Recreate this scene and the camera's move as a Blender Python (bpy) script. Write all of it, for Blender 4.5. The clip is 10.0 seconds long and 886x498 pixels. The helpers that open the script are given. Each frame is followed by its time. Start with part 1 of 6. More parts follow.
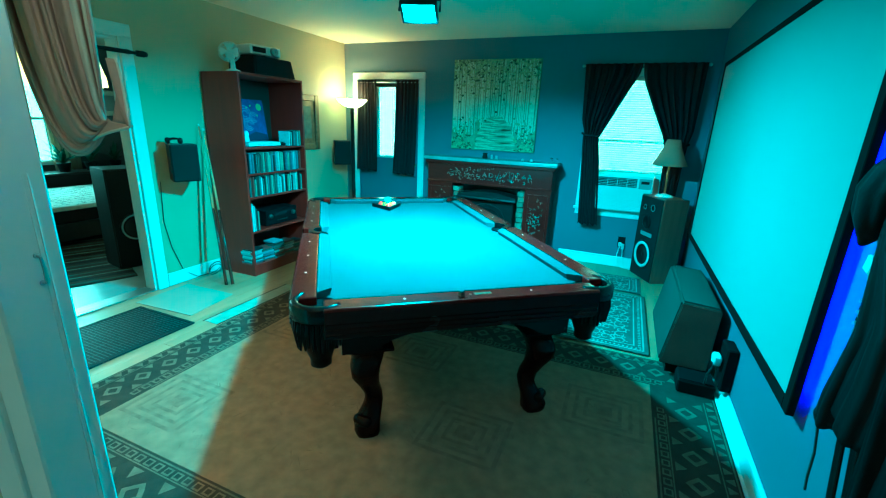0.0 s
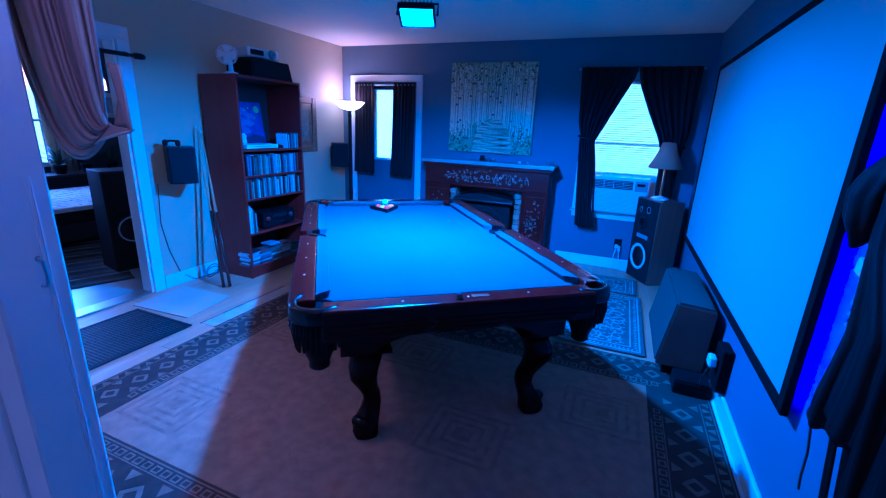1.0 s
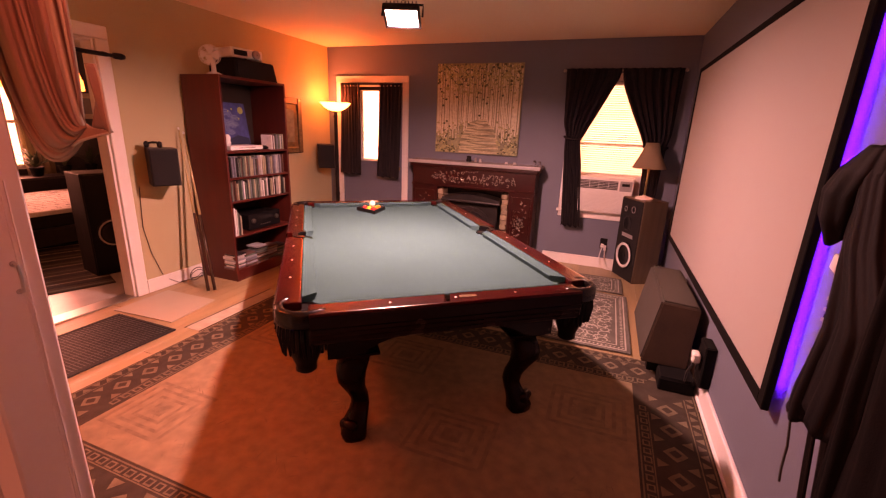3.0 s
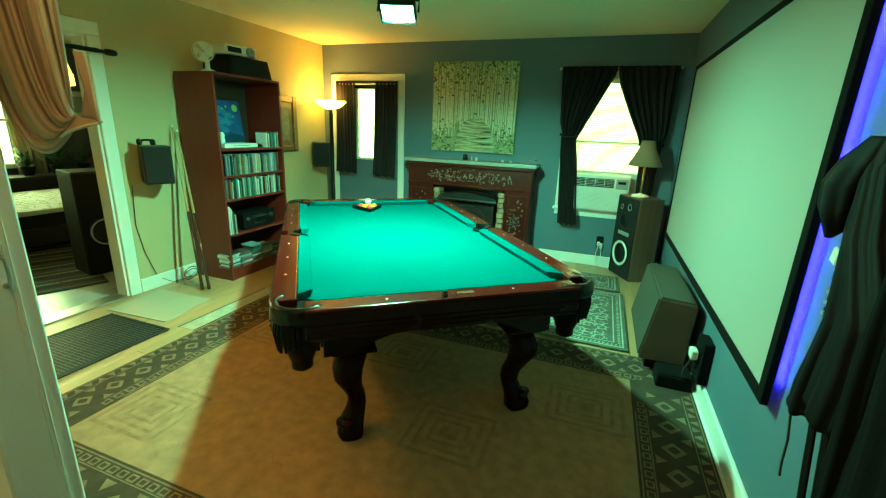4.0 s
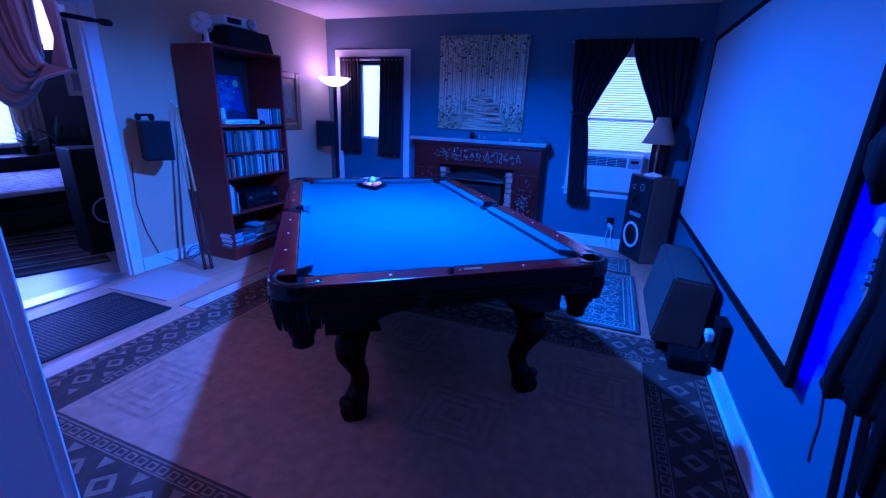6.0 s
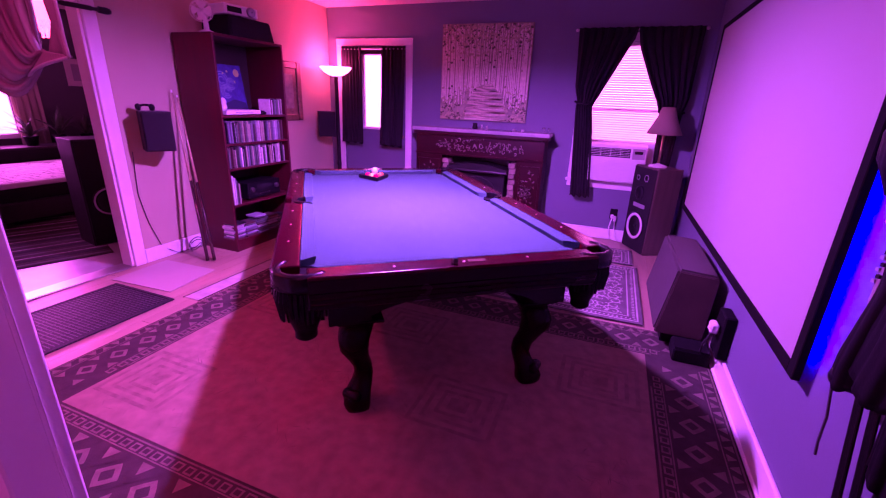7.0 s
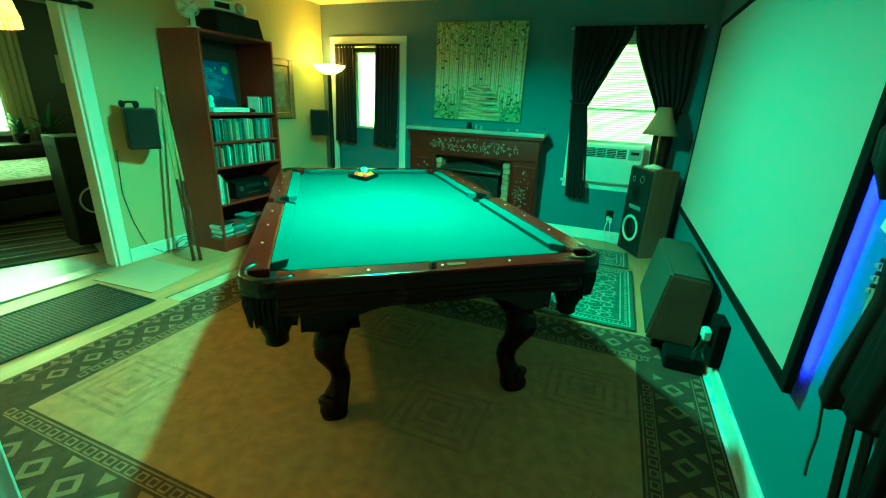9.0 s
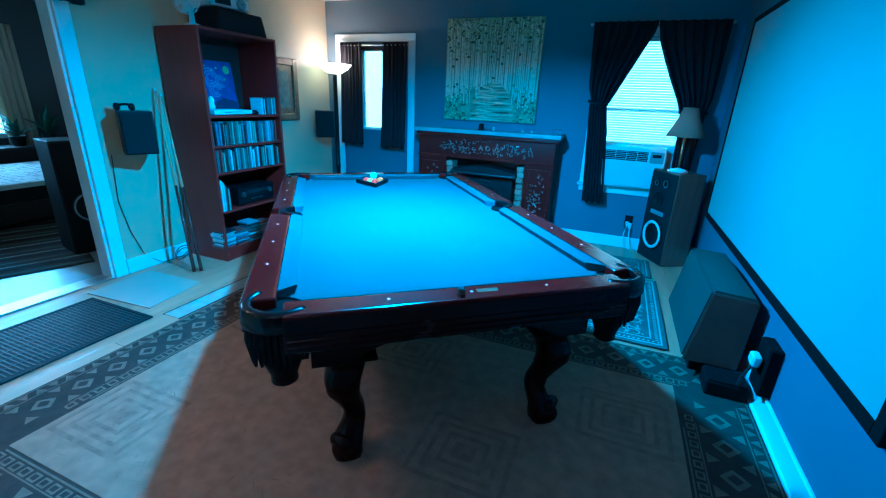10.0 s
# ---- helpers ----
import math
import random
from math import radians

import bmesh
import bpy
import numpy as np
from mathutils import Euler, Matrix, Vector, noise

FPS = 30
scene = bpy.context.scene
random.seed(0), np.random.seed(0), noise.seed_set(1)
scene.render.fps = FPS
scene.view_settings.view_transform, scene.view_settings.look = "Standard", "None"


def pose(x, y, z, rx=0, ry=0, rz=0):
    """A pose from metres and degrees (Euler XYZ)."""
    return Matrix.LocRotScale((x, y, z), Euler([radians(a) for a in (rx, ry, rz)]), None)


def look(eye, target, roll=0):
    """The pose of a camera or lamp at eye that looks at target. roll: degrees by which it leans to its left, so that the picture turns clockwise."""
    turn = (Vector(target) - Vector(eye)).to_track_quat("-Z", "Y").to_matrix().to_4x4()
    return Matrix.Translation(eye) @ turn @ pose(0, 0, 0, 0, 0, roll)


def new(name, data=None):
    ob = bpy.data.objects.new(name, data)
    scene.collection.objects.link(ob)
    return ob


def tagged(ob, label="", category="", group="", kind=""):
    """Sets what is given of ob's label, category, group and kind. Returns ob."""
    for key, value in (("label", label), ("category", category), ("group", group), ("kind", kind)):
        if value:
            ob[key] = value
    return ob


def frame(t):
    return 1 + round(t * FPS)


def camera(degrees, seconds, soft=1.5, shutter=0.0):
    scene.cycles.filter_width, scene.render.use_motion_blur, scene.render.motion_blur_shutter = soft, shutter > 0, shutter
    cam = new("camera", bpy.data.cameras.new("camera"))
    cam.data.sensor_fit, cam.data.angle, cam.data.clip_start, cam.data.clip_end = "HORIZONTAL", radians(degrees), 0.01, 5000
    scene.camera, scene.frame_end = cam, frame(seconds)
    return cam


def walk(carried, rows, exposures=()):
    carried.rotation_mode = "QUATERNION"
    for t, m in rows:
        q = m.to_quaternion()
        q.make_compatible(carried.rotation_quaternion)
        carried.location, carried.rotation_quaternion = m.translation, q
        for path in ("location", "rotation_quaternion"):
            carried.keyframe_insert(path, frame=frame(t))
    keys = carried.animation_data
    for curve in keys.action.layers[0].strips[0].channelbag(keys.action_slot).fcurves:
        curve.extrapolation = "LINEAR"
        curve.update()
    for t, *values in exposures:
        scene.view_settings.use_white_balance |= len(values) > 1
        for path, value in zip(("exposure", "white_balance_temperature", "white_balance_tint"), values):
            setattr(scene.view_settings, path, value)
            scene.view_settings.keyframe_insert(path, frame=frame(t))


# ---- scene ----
cam = camera(92.7, 10.0, 1.25)
PATH = [
    (0, (1.469, -0.161, 1.524), (0.732, 1.61, 0.958), 2.3),
    (0.5, (1.469, -0.169, 1.526), (0.737, 1.607, 0.967), 2.4),
    (1, (1.469, -0.174, 1.53), (0.744, 1.605, 0.973), 2.4),
    (1.5, (1.471, -0.177, 1.537), (0.758, 1.606, 0.979), 2.5),
    (2, (1.473, -0.177, 1.54), (0.77, 1.609, 0.98), 2.6),
    (2.5, (1.475, -0.176, 1.538), (0.787, 1.618, 0.982), 2.6),
    (3.8, (1.471, -0.166, 1.513), (0.813, 1.641, 0.964), 2.1),
    (4, (1.466, -0.164, 1.508), (0.81, 1.644, 0.958), 2.3),
    (4.5, (1.457, -0.148, 1.488), (0.799, 1.658, 0.934), 2.2),
    (5, (1.448, -0.121, 1.47), (0.79, 1.678, 0.896), 2.2),
    (5.5, (1.437, -0.106, 1.452), (0.773, 1.684, 0.856), 2.3),
    (6.8, (1.443, -0.081, 1.432), (0.764, 1.684, 0.78), 2.2),
    (7, (1.426, -0.084, 1.434), (0.753, 1.681, 0.776), 2.3),
    (7.5, (1.433, -0.082, 1.428), (0.762, 1.681, 0.762), 2.3),
    (8, (1.439, -0.076, 1.424), (0.774, 1.689, 0.759), 2.4),
    (8.5, (1.461, -0.035, 1.422), (0.794, 1.729, 0.759), 2.4),
    (9, (1.487, 0.019, 1.424), (0.809, 1.782, 0.767), 2.6),
    (9.5, (1.411, 0.111, 1.434), (0.722, 1.87, 0.777), 2.5),
    (10, (1.314, 0.19, 1.44), (0.627, 1.947, 0.776), 2.4),
]
EXPOSURES = [
    (0, 0.375, 2842, -100),
    (0.25, 0.125, 2842, -63),
    (0.5, 0, 3000, -23),
    (0.75, -0.375, 2842, -10),
    (1, -0.76, 2700, 15),
    (1.25, -1.175, 3188, 50),
    (1.5, -1.8, 5500, 250),
    (1.75, -1.6, 7500, 425),
    (2, -1.12, 7800, 425),
    (2.25, -0.925, 9000, 500),
    (2.5, -0.675, 9000, 500),
    (2.6, -0.675, 9900, 475),
    (2.7, -0.8, 9900, 450),
    (2.75, -0.925, 20930, 350),
    (2.8, -1.375, 45000, 325),
    (2.9, -0.875, 100000, 225),
    (3, -0.25, 100000, 125),
    (3.1, 0, 100000, 75),
    (3.2, 0.125, 100000, 25),
    (3.25, 0.125, 100000, -25),
    (3.3, 0.125, 100000, -25),
    (3.4, 0.25, 100000, -50),
    (3.5, 0.225, 100000, -50),
    (3.6, 0.35, 100000, -50),
    (3.7, 0.35, 100000, -50),
    (3.75, 0.35, 100000, -75),
    (4, 0.375, 18000, -100),
    (4.25, 0.3, 9900, -150),
    (4.5, 0.425, 9900, -200),
    (4.75, 0.05, 3188, -125),
    (5, 0, 2842, -63),
    (5.25, -0.12, 2700, -20),
    (5.5, -0.5, 2700, -5),
    (5.75, -0.72, 2700, 15),
    (6, -1.3, 3188, 50),
    (6.25, -1.8, 5500, 250),
    (6.5, -1.8, 5500, 250),
    (6.75, -1.45, 6964, 350),
    (7, -0.925, 8182, 400),
    (7.25, -0.925, 11520, 450),
    (7.5, -0.8, 12672, 450),
    (7.6, -1.05, 18000, 375),
    (7.7, -1.25, 100000, 300),
    (7.75, -1, 100000, 250),
    (7.8, -0.625, 100000, 200),
    (7.9, -0.125, 100000, 100),
    (8, -0.02, 100000, 75),
    (8.1, 0.06, 100000, 25),
    (8.2, -0.025, 100000, -50),
    (8.25, 0.1, 100000, -50),
    (8.3, 0.1, 100000, -50),
    (8.4, 0.225, 100000, -50),
    (8.5, 0.35, 100000, -50),
    (8.6, 0.35, 45000, -75),
    (8.75, 0.225, 14000, -100),
    (9, 0.25, 12320, -150),
    (9.25, 0.125, 6964, -175),
    (9.5, 0.2, 3188, -125),
    (9.75, -0.125, 2700, -60),
    (10, -0.25, 2700, -35),
]
walk(cam, [(t, look(eye, target, roll)) for t, eye, target, roll in PATH], EXPOSURES)


# ---------- world, exposure ----------
XL, XR, YF, ZC = -2.227, 2.19, 5.0, 2.505

world = bpy.data.worlds.new("world")
scene.world = world
world.use_nodes = True
wn = world.node_tree
sky = wn.nodes.new("ShaderNodeTexSky")
sky.sky_type = "NISHITA"
sky.sun_disc = False
sky.sun_elevation, sky.sun_rotation = radians(40), radians(200)
wn.links.new(sky.outputs[0], wn.nodes["Background"].inputs[0])
wn.nodes["Background"].inputs[1].default_value = 0.10

sun_data = bpy.data.lights.new("sun", "SUN")
sun_data.energy, sun_data.angle, sun_data.color = 2.5, radians(0.5), (1, 0.95, 0.88)
sun = new("sun", sun_data)
sun.matrix_world = look((0, 0, 20), (-4, 11, 0))


def lamp(name, kind, place, energy, color, size=0.05, target=None, shape=None, size_y=None):
    d = bpy.data.lights.new(name, kind)
    d.energy, d.color = energy, color
    if kind == "AREA":
        d.size = size
        if shape:
            d.shape = shape
            d.size_y = size_y or size
    else:
        d.shadow_soft_size = size
    ob = new(name, d)
    ob.matrix_world = look(place, target) if target else Matrix.Translation(place)
    return ob


FLOOD = (0.22, 2.33, 2.15)
FLOOD_AIM = (0.28, 2.62, 0.0)
lamp("flood_beam", "AREA", (FLOOD[0], FLOOD[1], FLOOD[2] - 0.030), 205, (0.45, 0.70, 1.0), 0.12,
     (FLOOD_AIM[0], FLOOD_AIM[1], 0), "RECTANGLE", 0.09)
lamp("torch_glow", "POINT", (-1.965, 4.77, 1.84), 20, (1.0, 0.38, 0.24), 0.05)
lamp("shade_glow", "POINT", (1.875, 4.74, 1.33), 14, (1.0, 0.40, 0.24), 0.03)
lamp("fringe_glow", "POINT", (-0.84, 0.94, 1.855), 46, (1.0, 0.38, 0.28), 0.03)
# Added fill without any fixture; brightens the entrance casing and drape.
lamp("entrance_fill_glow", "POINT", (0.80, 0.02, 2.22), 12, (1.0, 0.45, 0.42), 0.08)
lamp("window_sky", "AREA", (1.495, 5.10, 1.45), 4, (1.0, 0.80, 0.60), 0.8, (1.495, 3.0, 1.2), "RECTANGLE", 1.2)
lamp("next_window_sky", "AREA", (-6.35, 2.9, 1.4), 52, (1.0, 0.80, 0.88), 1.2, (-3.0, 2.0, 0.5), "RECTANGLE", 1.1)
lamp("lobby_window_sky", "AREA", (-2.15, -1.35, 1.5), 20, (1.0, 0.60, 0.62), 0.9, (0.3, -0.6, 1.2), "RECTANGLE", 1.2)


# ---------- materials ----------
def material(name, base, rough=0.5, metal=0.0, var=0.15, scale=6.0, fine=90.0, bump=0.08, tint=None, stretch=(1, 1, 1),
             coat=0.0, random_tint=0.0, spec=0.5):
    m = bpy.data.materials.new(name)
    m.use_nodes = True
    n, l = m.node_tree.nodes, m.node_tree.links
    b = n["Principled BSDF"]
    b.inputs["Roughness"].default_value, b.inputs["Metallic"].default_value = rough, metal
    b.inputs["Coat Weight"].default_value = coat
    b.inputs["Coat Roughness"].default_value = 0.12
    b.inputs["Specular IOR Level"].default_value = spec
    tc, mp = n.new("ShaderNodeTexCoord"), n.new("ShaderNodeMapping")
    mp.inputs["Scale"].default_value = stretch
    l.new(tc.outputs["Object"], mp.inputs["Vector"])
    big, small = n.new("ShaderNodeTexNoise"), n.new("ShaderNodeTexNoise")
    big.inputs["Scale"].default_value, small.inputs["Scale"].default_value = scale, fine
    big.inputs["Detail"].default_value, small.inputs["Detail"].default_value = 5, 3
    for t in (big, small):
        l.new(mp.outputs[0], t.inputs["Vector"])
    mix = n.new("ShaderNodeMix")
    mix.data_type = "RGBA"
    lo = [c * (1 - var) for c in base]
    hi = [min(1, c * (1 + var)) for c in (tint or base)]
    mix.inputs["A"].default_value, mix.inputs["B"].default_value = (*lo, 1), (*hi, 1)
    add = n.new("ShaderNodeMath")
    add.operation = "MULTIPLY_ADD"
    l.new(small.outputs["Fac"], add.inputs[0])
    add.inputs[1].default_value = 0.5
    half = n.new("ShaderNodeMath")
    half.operation = "MULTIPLY_ADD"
    l.new(big.outputs["Fac"], half.inputs[0])
    half.inputs[1].default_value, half.inputs[2].default_value = 1.6, -0.55
    l.new(half.outputs[0], add.inputs[2])
    l.new(add.outputs[0], mix.inputs["Factor"])
    colour = mix.outputs["Result"]
    if random_tint:
        info, hsv = n.new("ShaderNodeObjectInfo"), n.new("ShaderNodeHueSaturation")
        r = n.new("ShaderNodeMapRange")
        r.inputs["To Min"].default_value, r.inputs["To Max"].default_value = 1 - random_tint, 1 + random_tint
        l.new(info.outputs["Random"], r.inputs["Value"])
        l.new(r.outputs[0], hsv.inputs["Value"])
        l.new(colour, hsv.inputs["Color"])
        colour = hsv.outputs[0]
    l.new(colour, b.inputs["Base Color"])
    rr = n.new("ShaderNodeMapRange")
    rr.inputs["To Min"].default_value, rr.inputs["To Max"].default_value = rough * 0.85, min(1, rough * 1.15)
    l.new(big.outputs["Fac"], rr.inputs["Value"])
    l.new(rr.outputs[0], b.inputs["Roughness"])
    bp = n.new("ShaderNodeBump")
    bp.inputs["Strength"].default_value, bp.inputs["Distance"].default_value = bump, 0.004
    l.new(small.outputs["Fac"], bp.inputs["Height"])
    l.new(bp.outputs[0], b.inputs["Normal"])
    return m


def glowing(name, colour, strength):
    m = bpy.data.materials.new(name)
    m.use_nodes = True
    b = m.node_tree.nodes["Principled BSDF"]
    b.inputs["Base Color"].default_value = (*colour, 1)
    b.inputs["Emission Color"].default_value = (*colour, 1)
    b.inputs["Emission Strength"].default_value = strength
    return m


def sheer(name, colour, through_part=0.5, rough=0.8):
    m = bpy.data.materials.new(name)
    m.use_nodes = True
    n, l = m.node_tree.nodes, m.node_tree.links
    b, out = n["Principled BSDF"], n["Material Output"]
    b.inputs["Base Color"].default_value, b.inputs["Roughness"].default_value = (*colour, 1), rough
    t, mx = n.new("ShaderNodeBsdfTranslucent"), n.new("ShaderNodeMixShader")
    t.inputs["Color"].default_value = (*colour, 1)
    mx.inputs[0].default_value = through_part
    l.new(b.outputs[0], mx.inputs[1]), l.new(t.outputs[0], mx.inputs[2]), l.new(mx.outputs[0], out.inputs[0])
    return m


def glass(name, tint=(1, 1, 1), rough=0.02):
    m = bpy.data.materials.new(name)
    m.use_nodes = True
    b = m.node_tree.nodes["Principled BSDF"]
    b.inputs["Base Color"].default_value, b.inputs["Roughness"].default_value = (*tint, 1), rough
    b.inputs["Transmission Weight"].default_value = 1.0
    return m


M_DARKWALL = material("slate_blue_paint", (0.116, 0.154, 0.200), 0.6, var=0.10, scale=1.5, fine=140, bump=0.10)
M_LIGHTWALL = material("beige_paint", (0.47, 0.40, 0.25), 0.6, var=0.07, scale=1.2, fine=140, bump=0.10)
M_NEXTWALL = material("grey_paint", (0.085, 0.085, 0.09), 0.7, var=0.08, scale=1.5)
M_CEIL = material("cream_ceiling_paint", (0.74, 0.65, 0.50), 0.8, var=0.04, scale=1.0, fine=160, bump=0.12)
M_TRIM = material("white_gloss_paint", (0.74, 0.73, 0.70), 0.35, var=0.05, scale=4, fine=60, bump=0.04)
M_BLUEDOOR = material("blue_door_paint", (0.12, 0.15, 0.20), 0.45, var=0.08, scale=2)
M_PLANK = material("pale_oak_plank", (0.38, 0.25, 0.14), 0.32, var=0.18, scale=3, fine=70, stretch=(6, 0.7, 1), random_tint=0.12)
M_LINO = material("pale_grey_vinyl", (0.40, 0.39, 0.37), 0.25, var=0.10, scale=5, fine=50)
M_MAHOG = material("mahogany_gloss", (0.048, 0.005, 0.004), 0.22, var=0.35, scale=4, fine=60, stretch=(1, 5, 1), bump=0.03, coat=0.08, spec=0.25)
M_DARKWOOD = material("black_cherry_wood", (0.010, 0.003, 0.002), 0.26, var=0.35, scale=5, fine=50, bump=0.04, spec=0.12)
M_CLOTH = material("teal_billiard_cloth", (0.0016, 0.102, 0.108), 0.95, var=0.06, scale=3, fine=500, bump=0.10, spec=0.02)
M_CUSHION = material("teal_cushion_cloth", (0.0016, 0.100, 0.106), 0.95, var=0.06, scale=6, fine=500, bump=0.10, spec=0.02)
M_LEATHER = material("black_leather", (0.005, 0.004, 0.004), 0.45, spec=0.14, var=0.3, scale=10, fine=150, bump=0.2)
M_CASTING = material("dark_pocket_casting", (0.006, 0.005, 0.005), 0.26, var=0.2, spec=0.22)
M_PEARL = material("pearl_inlay", (0.75, 0.72, 0.65), 0.2, var=0.05)
M_SHELF = material("brown_laminate", (0.105, 0.015, 0.010), 0.45, var=0.22, scale=3, fine=60, stretch=(6, 6, 0.6), bump=0.04)
M_SHELFBACK = material("dark_backboard", (0.045, 0.026, 0.020), 0.6, var=0.2)
M_BLACK = material("black_plastic", (0.006, 0.006, 0.007), 0.45, spec=0.2, var=0.25, scale=8)
M_BLACKGRILLE = material("black_grille_cloth", (0.014, 0.014, 0.015), 0.85, spec=0.25, var=0.2, fine=400, bump=0.3)
M_BLACKWOOD = material("black_ash_vinyl", (0.016, 0.013, 0.012), 0.5, spec=0.3, var=0.3, scale=4, stretch=(6, 6, 0.5))
M_SUB = material("black_textured_vinyl", (0.060, 0.056, 0.048), 0.6, var=0.2, fine=300, bump=0.15, spec=0.3)
M_SPKWOOD = material("walnut_vinyl", (0.085, 0.050, 0.032), 0.4, var=0.3, scale=4, stretch=(6, 6, 0.5))
M_WHITEPL = material("white_plastic", (0.72, 0.71, 0.68), 0.4, var=0.05)
M_GREYPL = material("grey_plastic", (0.30, 0.30, 0.30), 0.45, var=0.08)
M_METAL = material("brushed_steel", (0.55, 0.54, 0.52), 0.3, metal=1.0, var=0.1)
M_BRASS = material("aged_brass", (0.42, 0.30, 0.14), 0.35, metal=1.0, var=0.2)
M_IRON = material("cast_iron", (0.020, 0.019, 0.019), 0.38, metal=0.3, var=0.4, scale=12, fine=80, bump=0.3)
M_MANTEL = material("dark_mantel_wood", (0.042, 0.005, 0.004), 0.30, var=0.35, scale=4, fine=50, stretch=(1, 6, 6), coat=0.15)
M_MANTELTOP = material("grey_marble_shelf", (0.34, 0.33, 0.32), 0.25, var=0.2, scale=9, fine=40)
# Gloss highlights on the dark wood carving are put into this pale metallic colour.
M_CARVE = material("highlit_carving", (0.30, 0.27, 0.24), 0.28, metal=0.6, var=0.5, scale=30, fine=120, bump=0.3)
M_CURTAIN = material("charcoal_curtain", (0.018, 0.015, 0.018), 0.85, spec=0.2, var=0.2, scale=6, fine=300, bump=0.25)
M_DRAPE = material("oatmeal_drape", (0.33, 0.225, 0.18), 0.9, var=0.12, scale=6, fine=260, bump=0.35, stretch=(1, 1, 0.3))
M_DRAPEEDGE = material("striped_drape_hem", (0.50, 0.46, 0.38), 0.9, var=0.15, scale=8, fine=260, bump=0.35)
M_SCREEN = material("white_projection_fabric", (0.35, 0.34, 0.316), 0.75, var=0.015, scale=1.2, fine=500, bump=0.02)
M_VELVET = material("black_velvet_border", (0.006, 0.006, 0.006), 0.95, var=0.2, spec=0.1)
M_RUGFIELD = material("tan_rug_wool", (0.24, 0.165, 0.105), 0.95, var=0.24, scale=16, fine=260, bump=0.5, spec=0.1)
M_RUGDARK = material("dark_rug_border", (0.052, 0.040, 0.031), 0.95, var=0.3, scale=14, fine=260, bump=0.5, spec=0.1)
M_RUGLIGHT = material("pale_rug_motif", (0.155, 0.118, 0.082), 0.95, var=0.3, scale=20, fine=260, bump=0.5, spec=0.1)
M_RUGMID = material("faded_rug_motif", (0.198, 0.138, 0.090), 0.95, var=0.3, scale=20, fine=260, bump=0.5, spec=0.1)
M_RUGGREY = material("grey_rug_pile", (0.105, 0.11, 0.095), 0.95, var=0.3, scale=10, fine=260, bump=0.5, spec=0.1)
M_RUGIVORY = material("ivory_rug_pile", (0.36, 0.345, 0.30), 0.95, var=0.2, scale=10, fine=260, bump=0.5, spec=0.1)
M_MAT = material("black_rubber_mat", (0.010, 0.010, 0.011), 0.6, spec=0.3, var=0.3, scale=12, fine=120, bump=0.2)
M_MATRIB = material("worn_mat_rib", (0.030, 0.030, 0.033), 0.45, spec=0.4, var=0.4, scale=12)
M_BOARD = material("pale_board", (0.42, 0.37, 0.29), 0.5, var=0.06)
M_CUE = material("maple_cue", (0.50, 0.36, 0.19), 0.25, var=0.15, stretch=(6, 6, 0.4), coat=0.5)
M_CUEBUTT = material("dark_cue_butt", (0.05, 0.02, 0.015), 0.25, var=0.3, coat=0.5)
M_SHADE = sheer("parchment_shade", (0.30, 0.20, 0.13), 0.22)
M_BOWL = glowing("lit_glass_bowl", (1.0, 0.48, 0.22), 14.0)
M_FLOODFACE = glowing("lit_flood_glass", (0.55, 0.80, 1.0), 16.0)
M_LED = glowing("blue_led", (0.01, 0.0, 1.0), 130.0)
M_FRINGE = glowing("lit_fringed_shade", (1.0, 0.42, 0.16), 5.0)
M_DAY = glowing("bright_daylight", (1.0, 0.86, 0.72), 4.5)
M_BLIND = sheer("white_blind_slat", (0.86, 0.87, 0.86), 0.5, 0.5)
M_GLASS = glass("clear_glass")
M_LEAF = material("dark_leaf", (0.025, 0.05, 0.02), 0.5, var=0.4, scale=20)
M_BEDWHITE = material("white_quilt", (0.62, 0.60, 0.57), 0.9, var=0.15, scale=14, fine=120, bump=0.4)
M_DARKFAB = material("dark_upholstery", (0.014, 0.012, 0.012), 0.9, spec=0.2, var=0.3)
M_COAT = material("black_coat_cloth", (0.003, 0.003, 0.0034), 0.9, spec=0.1, var=0.3, scale=10, fine=250, bump=0.3)
M_JACKET = material("black_rain_jacket", (0.005, 0.005, 0.006), 0.65, spec=0.15, var=0.3, scale=10, fine=120, bump=0.2)
M_GILT = material("bronze_frame", (0.14, 0.085, 0.04), 0.4, metal=0.5, var=0.4, scale=30, bump=0.3)
M_PAPER = material("cream_mount", (0.62, 0.58, 0.50), 0.8, var=0.06)
M_RUNNER = material("worn_runner_weave", (0.38, 0.34, 0.27), 0.8, var=0.3, scale=12, fine=200, bump=0.3)
M_CABLE = material("dark_cable", (0.03, 0.03, 0.03), 0.5)


# ---------- helpers for building ----------
def part(name, bm, mat, parent=None, label="", smooth=False):
    me = bpy.data.meshes.new(name)
    bm.normal_update()
    if smooth:
        for f in bm.faces:
            f.smooth = True
    bm.to_mesh(me)
    bm.free()
    me.materials.append(mat)
    ob = new(name, me)
    if parent:
        ob.parent = parent
    if label:
        ob["label"] = label
    return ob


def thing(name, m, label, category, group="", kind=""):
    ob = new(name)
    ob.matrix_world = m
    ob.empty_display_size = 0.05
    return tagged(ob, label, category, group, kind)


